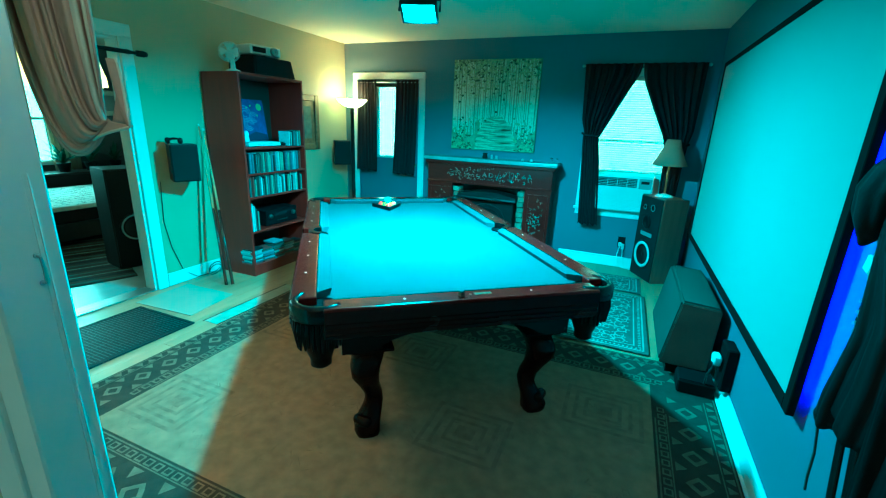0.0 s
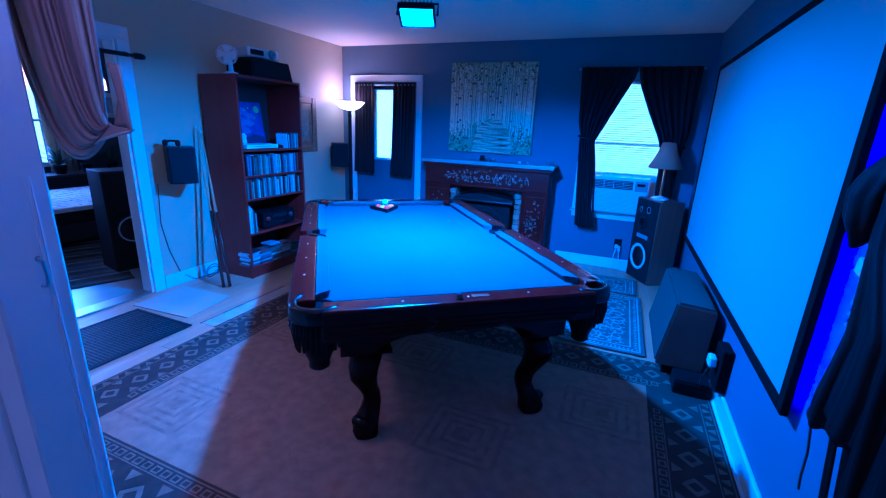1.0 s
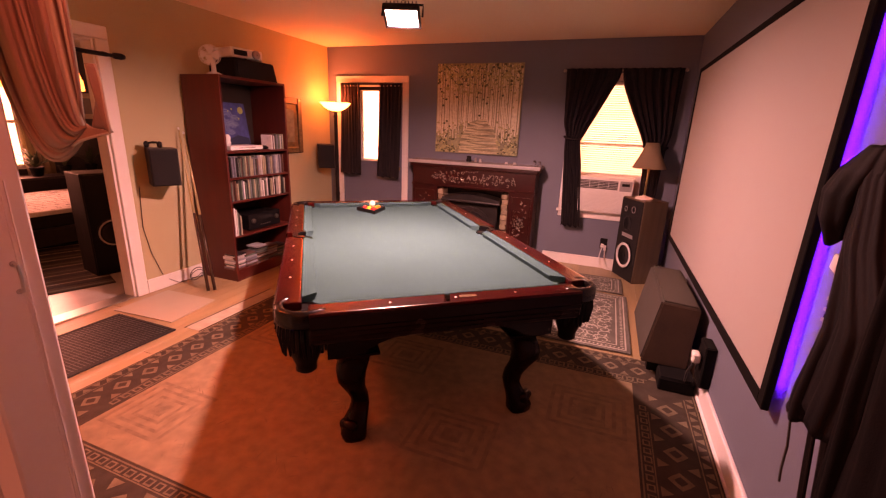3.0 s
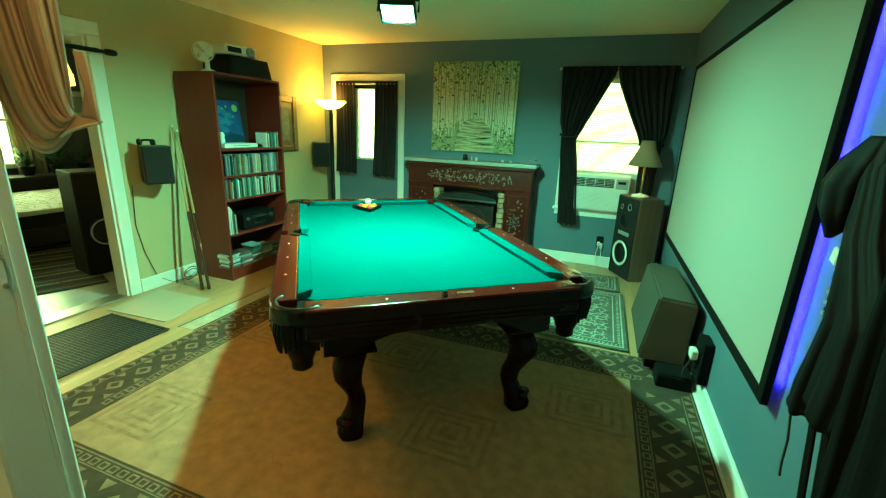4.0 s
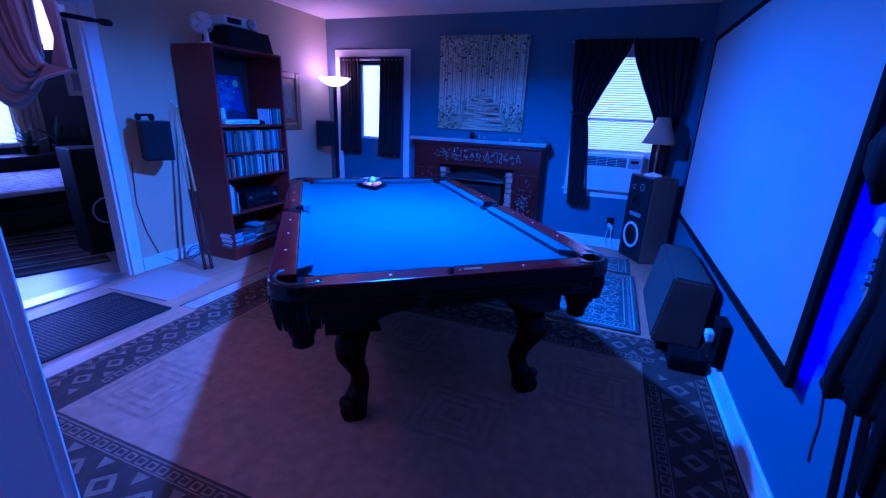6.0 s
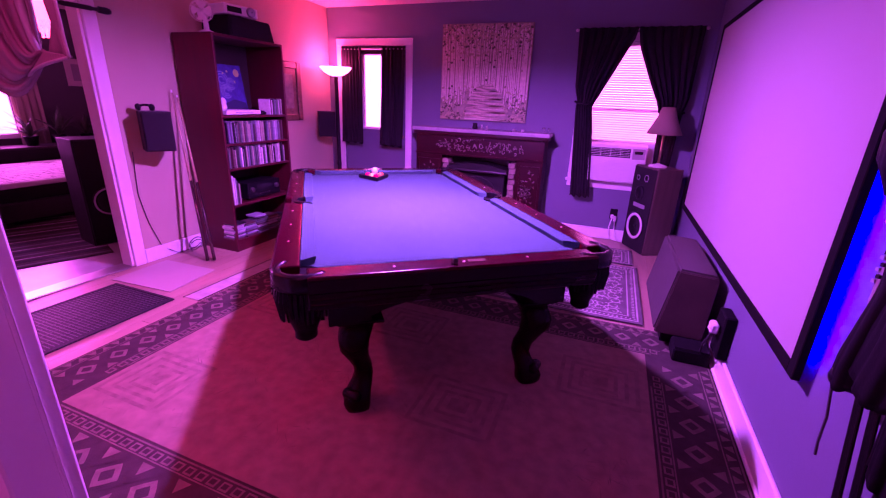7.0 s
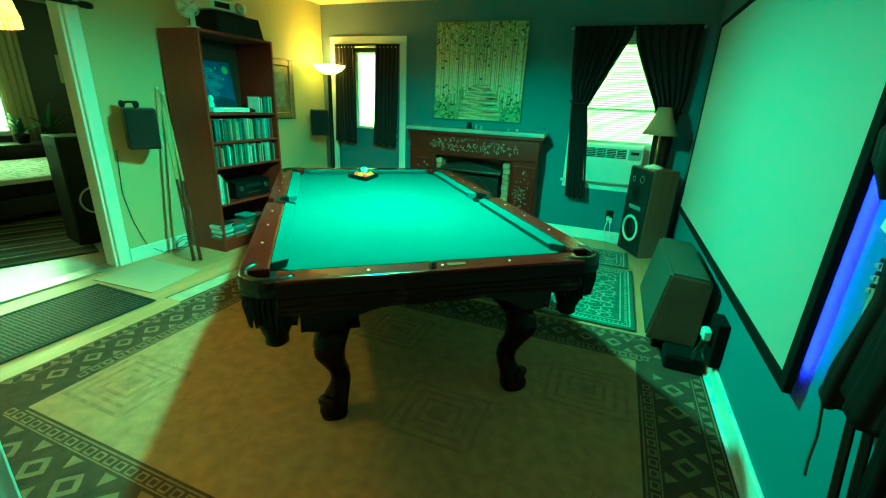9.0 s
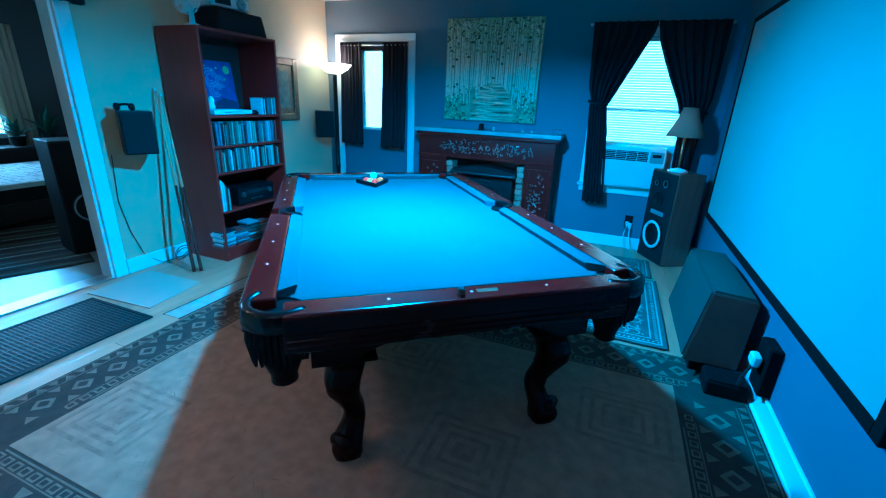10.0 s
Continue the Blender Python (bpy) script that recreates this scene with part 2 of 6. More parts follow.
def B(*boxes, bevel=0.0, seg=1):
    """Boxes (x0, x1, y0, y1, z0, z1) in one bmesh."""
    bm = bmesh.new()
    for x0, x1, y0, y1, z0, z1 in boxes:
        v = [bm.verts.new(p) for p in ((x0, y0, z0), (x1, y0, z0), (x1, y1, z0), (x0, y1, z0),
                                       (x0, y0, z1), (x1, y0, z1), (x1, y1, z1), (x0, y1, z1))]
        for f in ((3, 2, 1, 0), (4, 5, 6, 7), (0, 1, 5, 4), (1, 2, 6, 5), (2, 3, 7, 6), (3, 0, 4, 7)):
            bm.faces.new([v[i] for i in f])
    if bevel:
        bmesh.ops.bevel(bm, geom=bm.edges[:], offset=bevel, segments=seg, affect="EDGES", profile=0.6)
    return bm


def tube(points, r, seg=8, bm=None, caps=True):
    """A round bar along points; r is one radius or one for each point."""
    bm = bm or bmesh.new()
    pts = [Vector(p) for p in points]
    rs = r if isinstance(r, (list, tuple)) else [r] * len(pts)
    rings = []
    for i, p in enumerate(pts):
        d = (pts[min(i + 1, len(pts) - 1)] - pts[max(i - 1, 0)]).normalized()
        a = d.orthogonal().normalized() if i == 0 else (a - d * a.dot(d)).normalized()
        b = d.cross(a)
        rings.append([bm.verts.new(p + rs[i] * (math.cos(2 * math.pi * k / seg) * a + math.sin(2 * math.pi * k / seg) * b)) for k in range(seg)])
    for q, s in zip(rings, rings[1:]):
        for k in range(seg):
            bm.faces.new((q[k], q[(k + 1) % seg], s[(k + 1) % seg], s[k]))
    if caps:
        bm.faces.new(rings[0][::-1]), bm.faces.new(rings[-1])
    return bm


def lathe(profile, seg=20, at=(0, 0, 0), bm=None):
    """A turned body from (radius, height) pairs about the z axis at a place."""
    bm = bm or bmesh.new()
    rings = []
    for r, z in profile:
        r = max(r, 0.0005)
        rings.append([bm.verts.new((at[0] + r * math.cos(2 * math.pi * k / seg), at[1] + r * math.sin(2 * math.pi * k / seg), at[2] + z)) for k in range(seg)])
    for q, s in zip(rings, rings[1:]):
        for k in range(seg):
            bm.faces.new((q[k], q[(k + 1) % seg], s[(k + 1) % seg], s[k]))
    bm.faces.new(rings[0][::-1]), bm.faces.new(rings[-1])
    return bm


def prism(poly, lo, hi, axis="z", bm=None, bevel=0.0):
    """A straight prism over a polygon; axis: the way in which it is drawn out."""
    bm = bm or bmesh.new()
    def place(p, h):
        return {"z": (p[0], p[1], h), "y": (p[0], h, p[1]), "x": (h, p[0], p[1])}[axis]
    a = [bm.verts.new(place(p, lo)) for p in poly]
    b = [bm.verts.new(place(p, hi)) for p in poly]
    n = len(poly)
    bm.faces.new(a[::-1]), bm.faces.new(b)
    for i in range(n):
        bm.faces.new((a[i], a[(i + 1) % n], b[(i + 1) % n], b[i]))
    bmesh.ops.recalc_face_normals(bm, faces=bm.faces[:])
    if bevel:
        bmesh.ops.bevel(bm, geom=bm.edges[:], offset=bevel, segments=2, affect="EDGES")
    return bm


def sheet(fn, nu, nv, bm=None):
    """A grid of points fn(u, v), u and v from 0 to 1."""
    bm = bm or bmesh.new()
    g = [[bm.verts.new(fn(i / nu, j / nv)) for i in range(nu + 1)] for j in range(nv + 1)]
    for j in range(nv):
        for i in range(nu):
            bm.faces.new((g[j][i], g[j][i + 1], g[j + 1][i + 1], g[j + 1][i]))
    return bm


def thick(ob, t):
    s = ob.modifiers.new("thickness", "SOLIDIFY")
    s.thickness, s.offset = t, 0
    return ob


def lerp(table, x):
    """A value read from (x, value) pairs, with straight lines between."""
    if x <= table[0][0]:
        return table[0][1]
    for (a, p), (b, q) in zip(table, table[1:]):
        if x <= b:
            return p + (q - p) * (x - a) / (b - a)
    return table[-1][1]


def flat(polys, z, bm=None):
    """Flat polygons of (x, y) at one height."""
    bm = bm or bmesh.new()
    for p in polys:
        bm.faces.new([bm.verts.new((x, y, z)) for x, y in p])
    return bm


# ---------- the room ----------
def structure(name, bm, mat, label, category):
    return tagged(part(name, bm, mat), label, category, kind="structure")


floor = structure("floor", B((-9.0, 6.0, -4.0, 9.0, -0.12, -0.012)), M_LINO, "worn pale wooden floor under rugs and mats", "floor")
structure("ceiling", B((-9.0, 6.0, -4.0, 5.12, ZC, ZC + 0.12)), M_CEIL, "cream painted ceiling lit by a corner lamp", "ceiling")
# far wall with door and window openings
DX0, DX1, DZ = -2.01, -1.09, 2.06
WX0, WX1, WZ0, WZ1 = 1.07, 1.92, 0.67, 2.08
structure("wall_north", B((XL - 0.12, DX0, YF, YF + 0.12, 0, ZC), (DX0, DX1, YF, YF + 0.12, DZ, ZC), (DX1, WX0, YF, YF + 0.12, 0, ZC),
                          (WX0, WX1, YF, YF + 0.12, 0, WZ0), (WX0, WX1, YF, YF + 0.12, WZ1, ZC), (WX1, XR + 0.12, YF, YF + 0.12, 0, ZC)),
          M_DARKWALL, "slate blue painted wall behind the fireplace", "wall")
structure("wall_east", B((XR, XR + 0.12, -2.5, YF, 0, ZC)), M_DARKWALL, "slate blue painted wall behind the screen", "wall")
LY0, LY1, LZ = 1.15, 2.10, 2.07
structure("wall_west", B((XL - 0.12, XL, -2.5, -1.8, 0, ZC), (XL - 0.12, XL, -1.8, -0.9, 0, 0.9), (XL - 0.12, XL, -1.8, -0.9, 2.1, ZC), (XL - 0.12, XL, -0.9, LY0, 0, ZC), (XL - 0.12, XL, LY0, LY1, LZ, ZC), (XL - 0.12, XL, LY1, YF, 0, ZC)),
          M_LIGHTWALL, "beige painted wall with an open doorway", "wall")
structure("wall_south", B((-9.0, 2.31, -2.62, -2.5, 0, ZC)), M_LIGHTWALL, "plain beige wall behind the entrance", "wall")
# the wall beside the wide entrance
structure("wall_entrance", B((XL, 0.13, 0.26, 0.36, 0, ZC)), M_LIGHTWALL, "short beige wall beside the wide entrance", "wall")

structure("baseboard", B((-0.98, -0.86, 4.982, YF, 0, 0.12), (0.86, XR - 0.02, 4.982, YF, 0, 0.12), bevel=0.004), M_TRIM, "white painted baseboard below the window", "baseboard")
structure("baseboard", B((XR - 0.018, XR, 0.4, YF - 0.02, 0, 0.13), (XR - 0.03, XR, 0.4, YF - 0.02, 0, 0.02), bevel=0.004), M_TRIM, "white painted baseboard along the blue wall", "baseboard")
structure("baseboard", B((XL, XL + 0.018, LY1 + 0.10, YF - 0.02, 0, 0.12), bevel=0.004), M_TRIM, "white painted baseboard along the beige wall", "baseboard")


# doorway casing in the west wall
door_1 = thing("door_1", pose(0, 0, 0), "open doorway with wide white painted casing", "doorway", kind="structure")
part("side_casing", B((XL - 0.002, XL + 0.022, LY1, LY1 + 0.095, 0, LZ), bevel=0.005), M_TRIM, door_1)
part("side_casing", B((XL - 0.002, XL + 0.022, LY0 - 0.095, LY0, 0, LZ), bevel=0.005), M_TRIM, door_1)
part("head_casing", B((XL - 0.002, XL + 0.024, LY0 - 0.095, LY1 + 0.095, LZ, LZ + 0.095), bevel=0.005), M_TRIM, door_1)
part("jamb_lining", B((XL - 0.125, XL - 0.003, LY1 - 0.018, LY1 + 0.002, 0, LZ), bevel=0.002), M_TRIM, door_1)
part("jamb_lining", B((XL - 0.125, XL - 0.003, LY0 - 0.002, LY0 + 0.018, 0, LZ), bevel=0.002), M_TRIM, door_1)
part("head_lining", B((XL - 0.125, XL - 0.003, LY0 + 0.018, LY1 - 0.018, LZ - 0.016, LZ + 0.002), bevel=0.002), M_TRIM, door_1)
part("threshold", B((XL - 0.14, XL + 0.01, LY0 + 0.02, LY1 - 0.02, -0.002, 0.012), bevel=0.004), M_METAL, door_1)

# far door with its trim, glass and curtains
door_2 = thing("door_2", pose(0, YF, 0), "closed blue door with a tall glazed light and white casing", "door", kind="structure")
part("side_casing", B((-2.085, DX0, -0.022, 0.002, 0, DZ), bevel=0.005), M_TRIM, door_2)
part("side_casing", B((DX1, -1.005, -0.022, 0.002, 0, DZ), bevel=0.005), M_TRIM, door_2)
part("head_casing", B((-2.085, -1.005, -0.024, 0.002, DZ, DZ + 0.082), bevel=0.005), M_TRIM, door_2)
GX0, GX1, GZ0, GZ1 = -1.72, -1.38, 1.08, 1.96
part("door_panel", B((DX0, GX0, 0.03, 0.07, 0, DZ), (GX1, DX1, 0.03, 0.07, 0, DZ), (GX0, GX1, 0.03, 0.07, 0, GZ0), (GX0, GX1, 0.03, 0.07, GZ1, DZ)), M_BLUEDOOR, door_2)
lite = part("glazing_frame", B((GX0 - 0.02, GX0 + 0.015, 0.015, 0.03, GZ0, GZ1), (GX1 - 0.015, GX1 + 0.02, 0.015, 0.03, GZ0, GZ1),
                               (GX0 - 0.02, GX1 + 0.02, 0.015, 0.03, GZ0 - 0.03, GZ0), (GX0 - 0.02, GX1 + 0.02, 0.015, 0.03, GZ1, GZ1 + 0.03), bevel=0.003), M_TRIM, door_2)
pane = part("pane", B((GX0, GX1, 0.045, 0.05, GZ0, GZ1)), M_GLASS, door_2)
pane.visible_shadow = False
part("door_knob", lathe([(0.012, 0), (0.012, 0.03), (0.026, 0.045), (0.03, 0.06), (0.022, 0.075), (0.004, 0.08)], 14), M_BRASS, door_2, "brass knob").matrix_local = pose(-1.14, 0.03, 0.98, 90)
part("blind_roller", tube([(GX0 - 0.03, 0.0, GZ1 + 0.03), (GX1 + 0.03, 0.0, GZ1 + 0.03)], 0.022, 10), M_DARKFAB, door_2)

backdrop = structure("backdrop", B((-2.6, 2.8, 6.0, 6.02, 0.0, 3.2)), M_DAY, "bright daylight outside the door and window", "daylight")

# window
window_1 = thing("window_1", pose(0, YF, 0), "sash window with white casing and lowered white blinds", "window", kind="structure")
part("side_casing", B((WX0 - 0.08, WX0, -0.022, 0.002, WZ0, WZ1), bevel=0.005), M_TRIM, window_1)
part("side_casing", B((WX1, WX1 + 0.08, -0.022, 0.002, WZ0, WZ1), bevel=0.005), M_TRIM, window_1)
part("head_casing", B((WX0 - 0.08, WX1 + 0.08, -0.024, 0.002, WZ1, WZ1 + 0.08), bevel=0.005), M_TRIM, window_1)
part("window_sill", B((WX0 - 0.10, WX1 + 0.10, -0.05, 0.06, WZ0 - 0.03, WZ0), bevel=0.006), M_TRIM, window_1)
part("apron_board", B((WX0 - 0.08, WX1 + 0.08, -0.02, 0.002, WZ0 - 0.09, WZ0 - 0.03), bevel=0.004), M_TRIM, window_1)
for z0, y in ((1.07, 0.06), (1.40, 0.085)):
    part("sash", B((WX0, WX0 + 0.04, y, y + 0.025, z0, WZ1), (WX1 - 0.04, WX1, y, y + 0.025, z0, WZ1), (WX0, WX1, y, y + 0.025, z0, z0 + 0.04),
                   (WX0, WX1, y, y + 0.025, WZ1 - 0.04, WZ1)), M_TRIM, window_1)
pane = part("pane", B((WX0, WX1, 0.072, 0.076, 1.07, WZ1)), M_GLASS, window_1)
pane.visible_shadow = False
blinds = thing("window_blinds", pose(0, YF, 0), "lowered white horizontal blinds glowing with daylight", "blinds")
part("head_rail", B((WX0 + 0.005, WX1 - 0.005, 0.01, 0.05, WZ1 - 0.04, WZ1 - 0.002), bevel=0.003), M_WHITEPL, blinds)
sl = None
for k in range(40):
    z = 1.105 + k * 0.0235
    if sl is None:
        sl = part("slat", B((WX0 + 0.01, WX1 - 0.01, -0.0125, 0.0125, -0.0008, 0.0008)), M_BLIND, blinds)
    else:
        o = sl
        sl = new("slat", o.data)
        sl.parent = blinds
    sl.matrix_local = pose(0, 0.03, z, 38)
for x in (WX0 + 0.12, WX1 - 0.12):
    part("ladder_cord", tube([(x, 0.018, 1.1), (x, 0.018, WZ1 - 0.03)], 0.0015, 5), M_WHITEPL, blinds)

# air conditioner in the window
ac = thing("air_conditioner", pose(1.48, YF, WZ0), "white window air conditioner under the lowered blinds", "air conditioner")
part("body", B((-0.29, 0.29, -0.10, 0.30, 0.0, 0.40), bevel=0.012, seg=2), M_WHITEPL, ac)
part("vent_recess", B((-0.27, 0.13, -0.104, -0.09, 0.27, 0.365)), M_BLACK, ac)
for k in range(5):
    part("vent_slat", B((-0.27, 0.13, -0.108, -0.10, 0.283 + k * 0.0175, 0.2865 + k * 0.0175)), M_WHITEPL, ac)
for x in (-0.17, -0.07, 0.03):
    part("vent_divider", B((x - 0.0025, x + 0.0025, -0.109, -0.10, 0.27, 0.365)), M_WHITEPL, ac)
part("control_panel", B((0.15, 0.275, -0.108, -0.098, 0.26, 0.37), bevel=0.003), M_GREYPL, ac)
part("display", B((0.17, 0.25, -0.1115, -0.107, 0.315, 0.345)), M_BLACK, ac)
for k in range(17):
    part("intake_slat", B((-0.275, 0.275, -0.110, -0.099, 0.015 + k * 0.0142, 0.022 + k * 0.0142)), M_WHITEPL, ac)
part("side_curtain_panel", B((-0.405, -0.29, 0.02, 0.035, 0.0, 0.42)), M_WHITEPL, ac)
part("side_curtain_panel", B((0.29, 0.435, 0.02, 0.035, 0.0, 0.42)), M_WHITEPL, ac)


# ---------- pool table ----------
def pool_table():
    t = thing("pool_table", pose(0.142, 2.483, 0, 0, 0, 38.3), "mahogany pool table with teal cloth and leather drop pockets", "pool table")
    W, L, H = 0.767, 1.3075, 0.80          # half width, half length, rail height
    IW, IL = 0.592, 1.135                   # half playing area
    cw = 0.052                            # cushion width
    part("playing_cloth", B((-IW - cw, IW + cw, -IL - cw, IL + cw, 0.735, 0.768)), M_CLOTH, t, "teal woollen cloth")
    gap, side = 0.085, 0.075

    def cushion(a, b, fixed, sign, along):
        poly = [(fixed + sign * (cw + 0.012), 0.766), (fixed + sign * 0.012, 0.766), (fixed, 0.795), (fixed + sign * 0.006, 0.800), (fixed + sign * (cw + 0.012), 0.803)]
        bm = bmesh.new()
        cut = 0.045
        ends = []
        for h, dirn in ((a, 1), (b, -1)):
            ring = []
            for p, z in poly:
                back = abs(p - fixed) / cw
                hh = h + dirn * cut * (1 - back) * 1.0
                ring.append(bm.verts.new((p, hh, z) if along == "y" else (hh, p, z)))
            ends.append(ring)
        n = len(poly)
        bm.faces.new(ends[0]), bm.faces.new(ends[1][::-1])
        for i in range(n):
            bm.faces.new((ends[0][i], ends[1][i], ends[1][(i + 1) % n], ends[0][(i + 1) % n]))
        bmesh.ops.recalc_face_normals(bm, faces=bm.faces[:])
        part("cushion", bm, M_CUSHION, t)

    for s in (-1, 1):
        cushion(-IL + gap - cw, -side, s * IW, s, "y")
        cushion(side, IL - gap + cw, s * IW, s, "y")
        cushion(-IW + gap - cw, IW - gap + cw, s * IL, s, "x")

    def rail(x0, x1, y0, y1, outer):
        return part("rail", B((x0, x1, y0, y1, 0.735, H + 0.004), bevel=0.010, seg=3), M_MAHOG, t, "polished mahogany rail", smooth=False)
    c = 0.135
    for s in (-1, 1):
        xa, xb = sorted((s * (IW + cw + 0.012), s * W))
        rail(xa, xb, -L + c, -0.062, s)
        rail(xa, xb, 0.062, L - c, s)
        ya, yb = sorted((s * (IL + cw + 0.012), s * L))
        rail(-W + c, W - c, ya, yb, s)
        # outer fascia with two mouldings; a dark strip paints shade on the rail's outside
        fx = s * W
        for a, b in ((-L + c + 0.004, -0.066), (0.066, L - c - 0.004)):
            part("rail_shade_strip", B((min(fx, fx + s * 0.004), max(fx, fx + s * 0.004), a, b, 0.738, H - 0.008), bevel=0.0015), M_DARKWOOD, t)
        part("rail_shade_strip", B((-W + c + 0.004, W - c - 0.004, min(s * L, s * L + s * 0.004), max(s * L, s * L + s * 0.004), 0.738, H - 0.008), bevel=0.0015), M_DARKWOOD, t)
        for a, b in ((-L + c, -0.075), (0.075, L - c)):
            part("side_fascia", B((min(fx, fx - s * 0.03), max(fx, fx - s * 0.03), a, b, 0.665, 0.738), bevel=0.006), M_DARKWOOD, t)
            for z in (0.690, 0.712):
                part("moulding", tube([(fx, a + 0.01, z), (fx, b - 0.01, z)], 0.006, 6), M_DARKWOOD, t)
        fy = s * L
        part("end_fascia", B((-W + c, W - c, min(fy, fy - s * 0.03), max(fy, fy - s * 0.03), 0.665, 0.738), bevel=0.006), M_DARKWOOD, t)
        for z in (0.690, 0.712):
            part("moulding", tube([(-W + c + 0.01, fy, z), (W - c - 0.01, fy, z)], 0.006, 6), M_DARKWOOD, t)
    # pearl sights
    for s in (-1, 1):
        for k in (-3, -2, -1, 1, 2, 3):
            part("sight", lathe([(0.006, 0), (0.0055, 0.0015)], 8), M_PEARL, t).matrix_local = pose(s * (W - 0.055), k * IL * 2 / 8, H + 0.0042)
        for k in (-1, 0, 1):
            part("sight", lathe([(0.006, 0), (0.0055, 0.0015)], 8), M_PEARL, t).matrix_local = pose(k * IW * 2 / 4, s * (L - 0.055), H + 0.0042)
    part("name_plate", B((0.02, 0.10, -L + 0.045, -L + 0.07, H + 0.004, H + 0.0055)), M_GILT, t)

    # corner castings: a quarter ring round each corner pocket
    for sx in (-1, 1):
        for sy in (-1, 1):
            cx, cy = sx * (IW + 0.052), sy * (IL + 0.050)
            bm = bmesh.new()
            rings = []
            N = 18
            for k in range(N + 1):
                a = math.radians(-48 + 186 * k / N)
                ring = []
                for r, z in ((0.078, 0.735), (0.078, 0.800), (0.085, 0.809), (0.100, 0.809), (0.112, 0.798), (0.114, 0.745), (0.108, 0.735)):
                    px, py = math.cos(a) * r, math.sin(a) * r
                    # squarer towards the outside
                    ring.append(bm.verts.new((cx + sx * px * 1.08, cy + sy * py * 1.08, z)))
                rings.append(ring)
            for q, w in zip(rings, rings[1:]):
                for i in range(7):
                    bm.faces.new((q[i], w[i], w[(i + 1) % 7], q[(i + 1) % 7]))
            bm.faces.new(rings[0]), bm.faces.new(rings[-1][::-1])
            bmesh.ops.recalc_face_normals(bm, faces=bm.faces[:])
            part("pocket_casting", bm, M_CASTING, t, "dark metal pocket casting", smooth=True)
            pocket(t, cx, cy, sx, sy)
    for s in (-1, 1):
        cx = s * (IW + cw + 0.03)
        part("side_pocket_casting", prism([(cx - s * 0.05 + s * r * math.cos(a), r * math.sin(a)) for r, a in
                                           [(0.105, math.radians(k * 15 - 75)) for k in range(11)]] +
                                          [(cx - s * 0.05 + s * 0.07 * math.cos(math.radians(75 - k * 15)), 0.065 * math.sin(math.radians(75 - k * 15))) for k in range(11)],
                                          0.735, 0.809), M_CASTING, t)
        pocket(t, cx, 0, s, 0)

    # cabinet body with an arched lower edge between the legs
    def arched(length, place, turn):
        n = 24
        top = 0.672
        poly = [(-length, top)] + [(length, top)]
        low = []
        for k in range(n + 1):
            u = 1 - 2 * k / n
            z = 0.525 + 0.095 * max(0.0, 1 - (abs(u) / 0.78) ** 3.0) if abs(u) < 0.78 else 0.525
            low.append((length * u, z))
        poly += low
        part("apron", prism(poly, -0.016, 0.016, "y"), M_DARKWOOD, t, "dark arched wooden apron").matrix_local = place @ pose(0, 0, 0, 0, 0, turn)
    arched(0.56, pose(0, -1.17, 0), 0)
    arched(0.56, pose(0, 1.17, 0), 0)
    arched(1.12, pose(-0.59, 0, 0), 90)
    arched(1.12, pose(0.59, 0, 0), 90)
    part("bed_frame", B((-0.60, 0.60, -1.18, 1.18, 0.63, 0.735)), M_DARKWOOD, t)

    # cabriole legs: squared sections swept along an S, with a scroll foot
    for sx in (-1, 1):
        for sy in (-1, 1):
            bm = bmesh.new()
            # height, outward shift along the diagonal, half width
            sec = [(0.655, -0.005, 0.092), (0.60, -0.005, 0.092), (0.555, 0.0, 0.088), (0.52, 0.004, 0.078), (0.505, 0.004, 0.080), (0.492, 0.004, 0.080),
                   (0.48, 0.004, 0.062), (0.44, 0.018, 0.062), (0.40, 0.030, 0.060), (0.35, 0.030, 0.055), (0.29, 0.012, 0.049), (0.23, -0.010, 0.044),
                   (0.18, -0.016, 0.043), (0.14, -0.006, 0.047), (0.10, 0.012, 0.056), (0.06, 0.024, 0.062), (0.025, 0.022, 0.060), (0.0, 0.018, 0.052)]
            rings = []
            for z, s, w in sec:
                w *= 1.18 if z > 0.3 else 1.02
                ring = []
                for k in range(16):
                    a = 2 * math.pi * k / 16
                    ca, sa = math.cos(a), math.sin(a)
                    f = (abs(ca) ** 3.5 + abs(sa) ** 3.5) ** (-1 / 3.5)
                    ring.append(bm.verts.new((w * f * ca + sx * s, w * f * sa + sy * s, z)))
                rings.append(ring)
            for q, w in zip(rings, rings[1:]):
                for k in range(16):
                    bm.faces.new((w[k], w[(k + 1) % 16], q[(k + 1) % 16], q[k]))
            bm.faces.new(rings[0]), bm.faces.new(rings[-1][::-1])
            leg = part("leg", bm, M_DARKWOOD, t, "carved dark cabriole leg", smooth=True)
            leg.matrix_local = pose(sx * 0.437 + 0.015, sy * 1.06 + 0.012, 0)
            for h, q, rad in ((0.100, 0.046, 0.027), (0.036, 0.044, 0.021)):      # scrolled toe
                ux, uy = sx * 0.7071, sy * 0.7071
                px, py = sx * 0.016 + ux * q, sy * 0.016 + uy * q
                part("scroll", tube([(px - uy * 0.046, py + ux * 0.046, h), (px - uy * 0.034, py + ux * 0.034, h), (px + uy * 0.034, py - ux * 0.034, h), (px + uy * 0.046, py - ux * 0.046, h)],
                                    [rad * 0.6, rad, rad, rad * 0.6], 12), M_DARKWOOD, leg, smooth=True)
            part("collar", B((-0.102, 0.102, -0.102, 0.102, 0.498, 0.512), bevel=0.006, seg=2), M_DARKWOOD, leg)
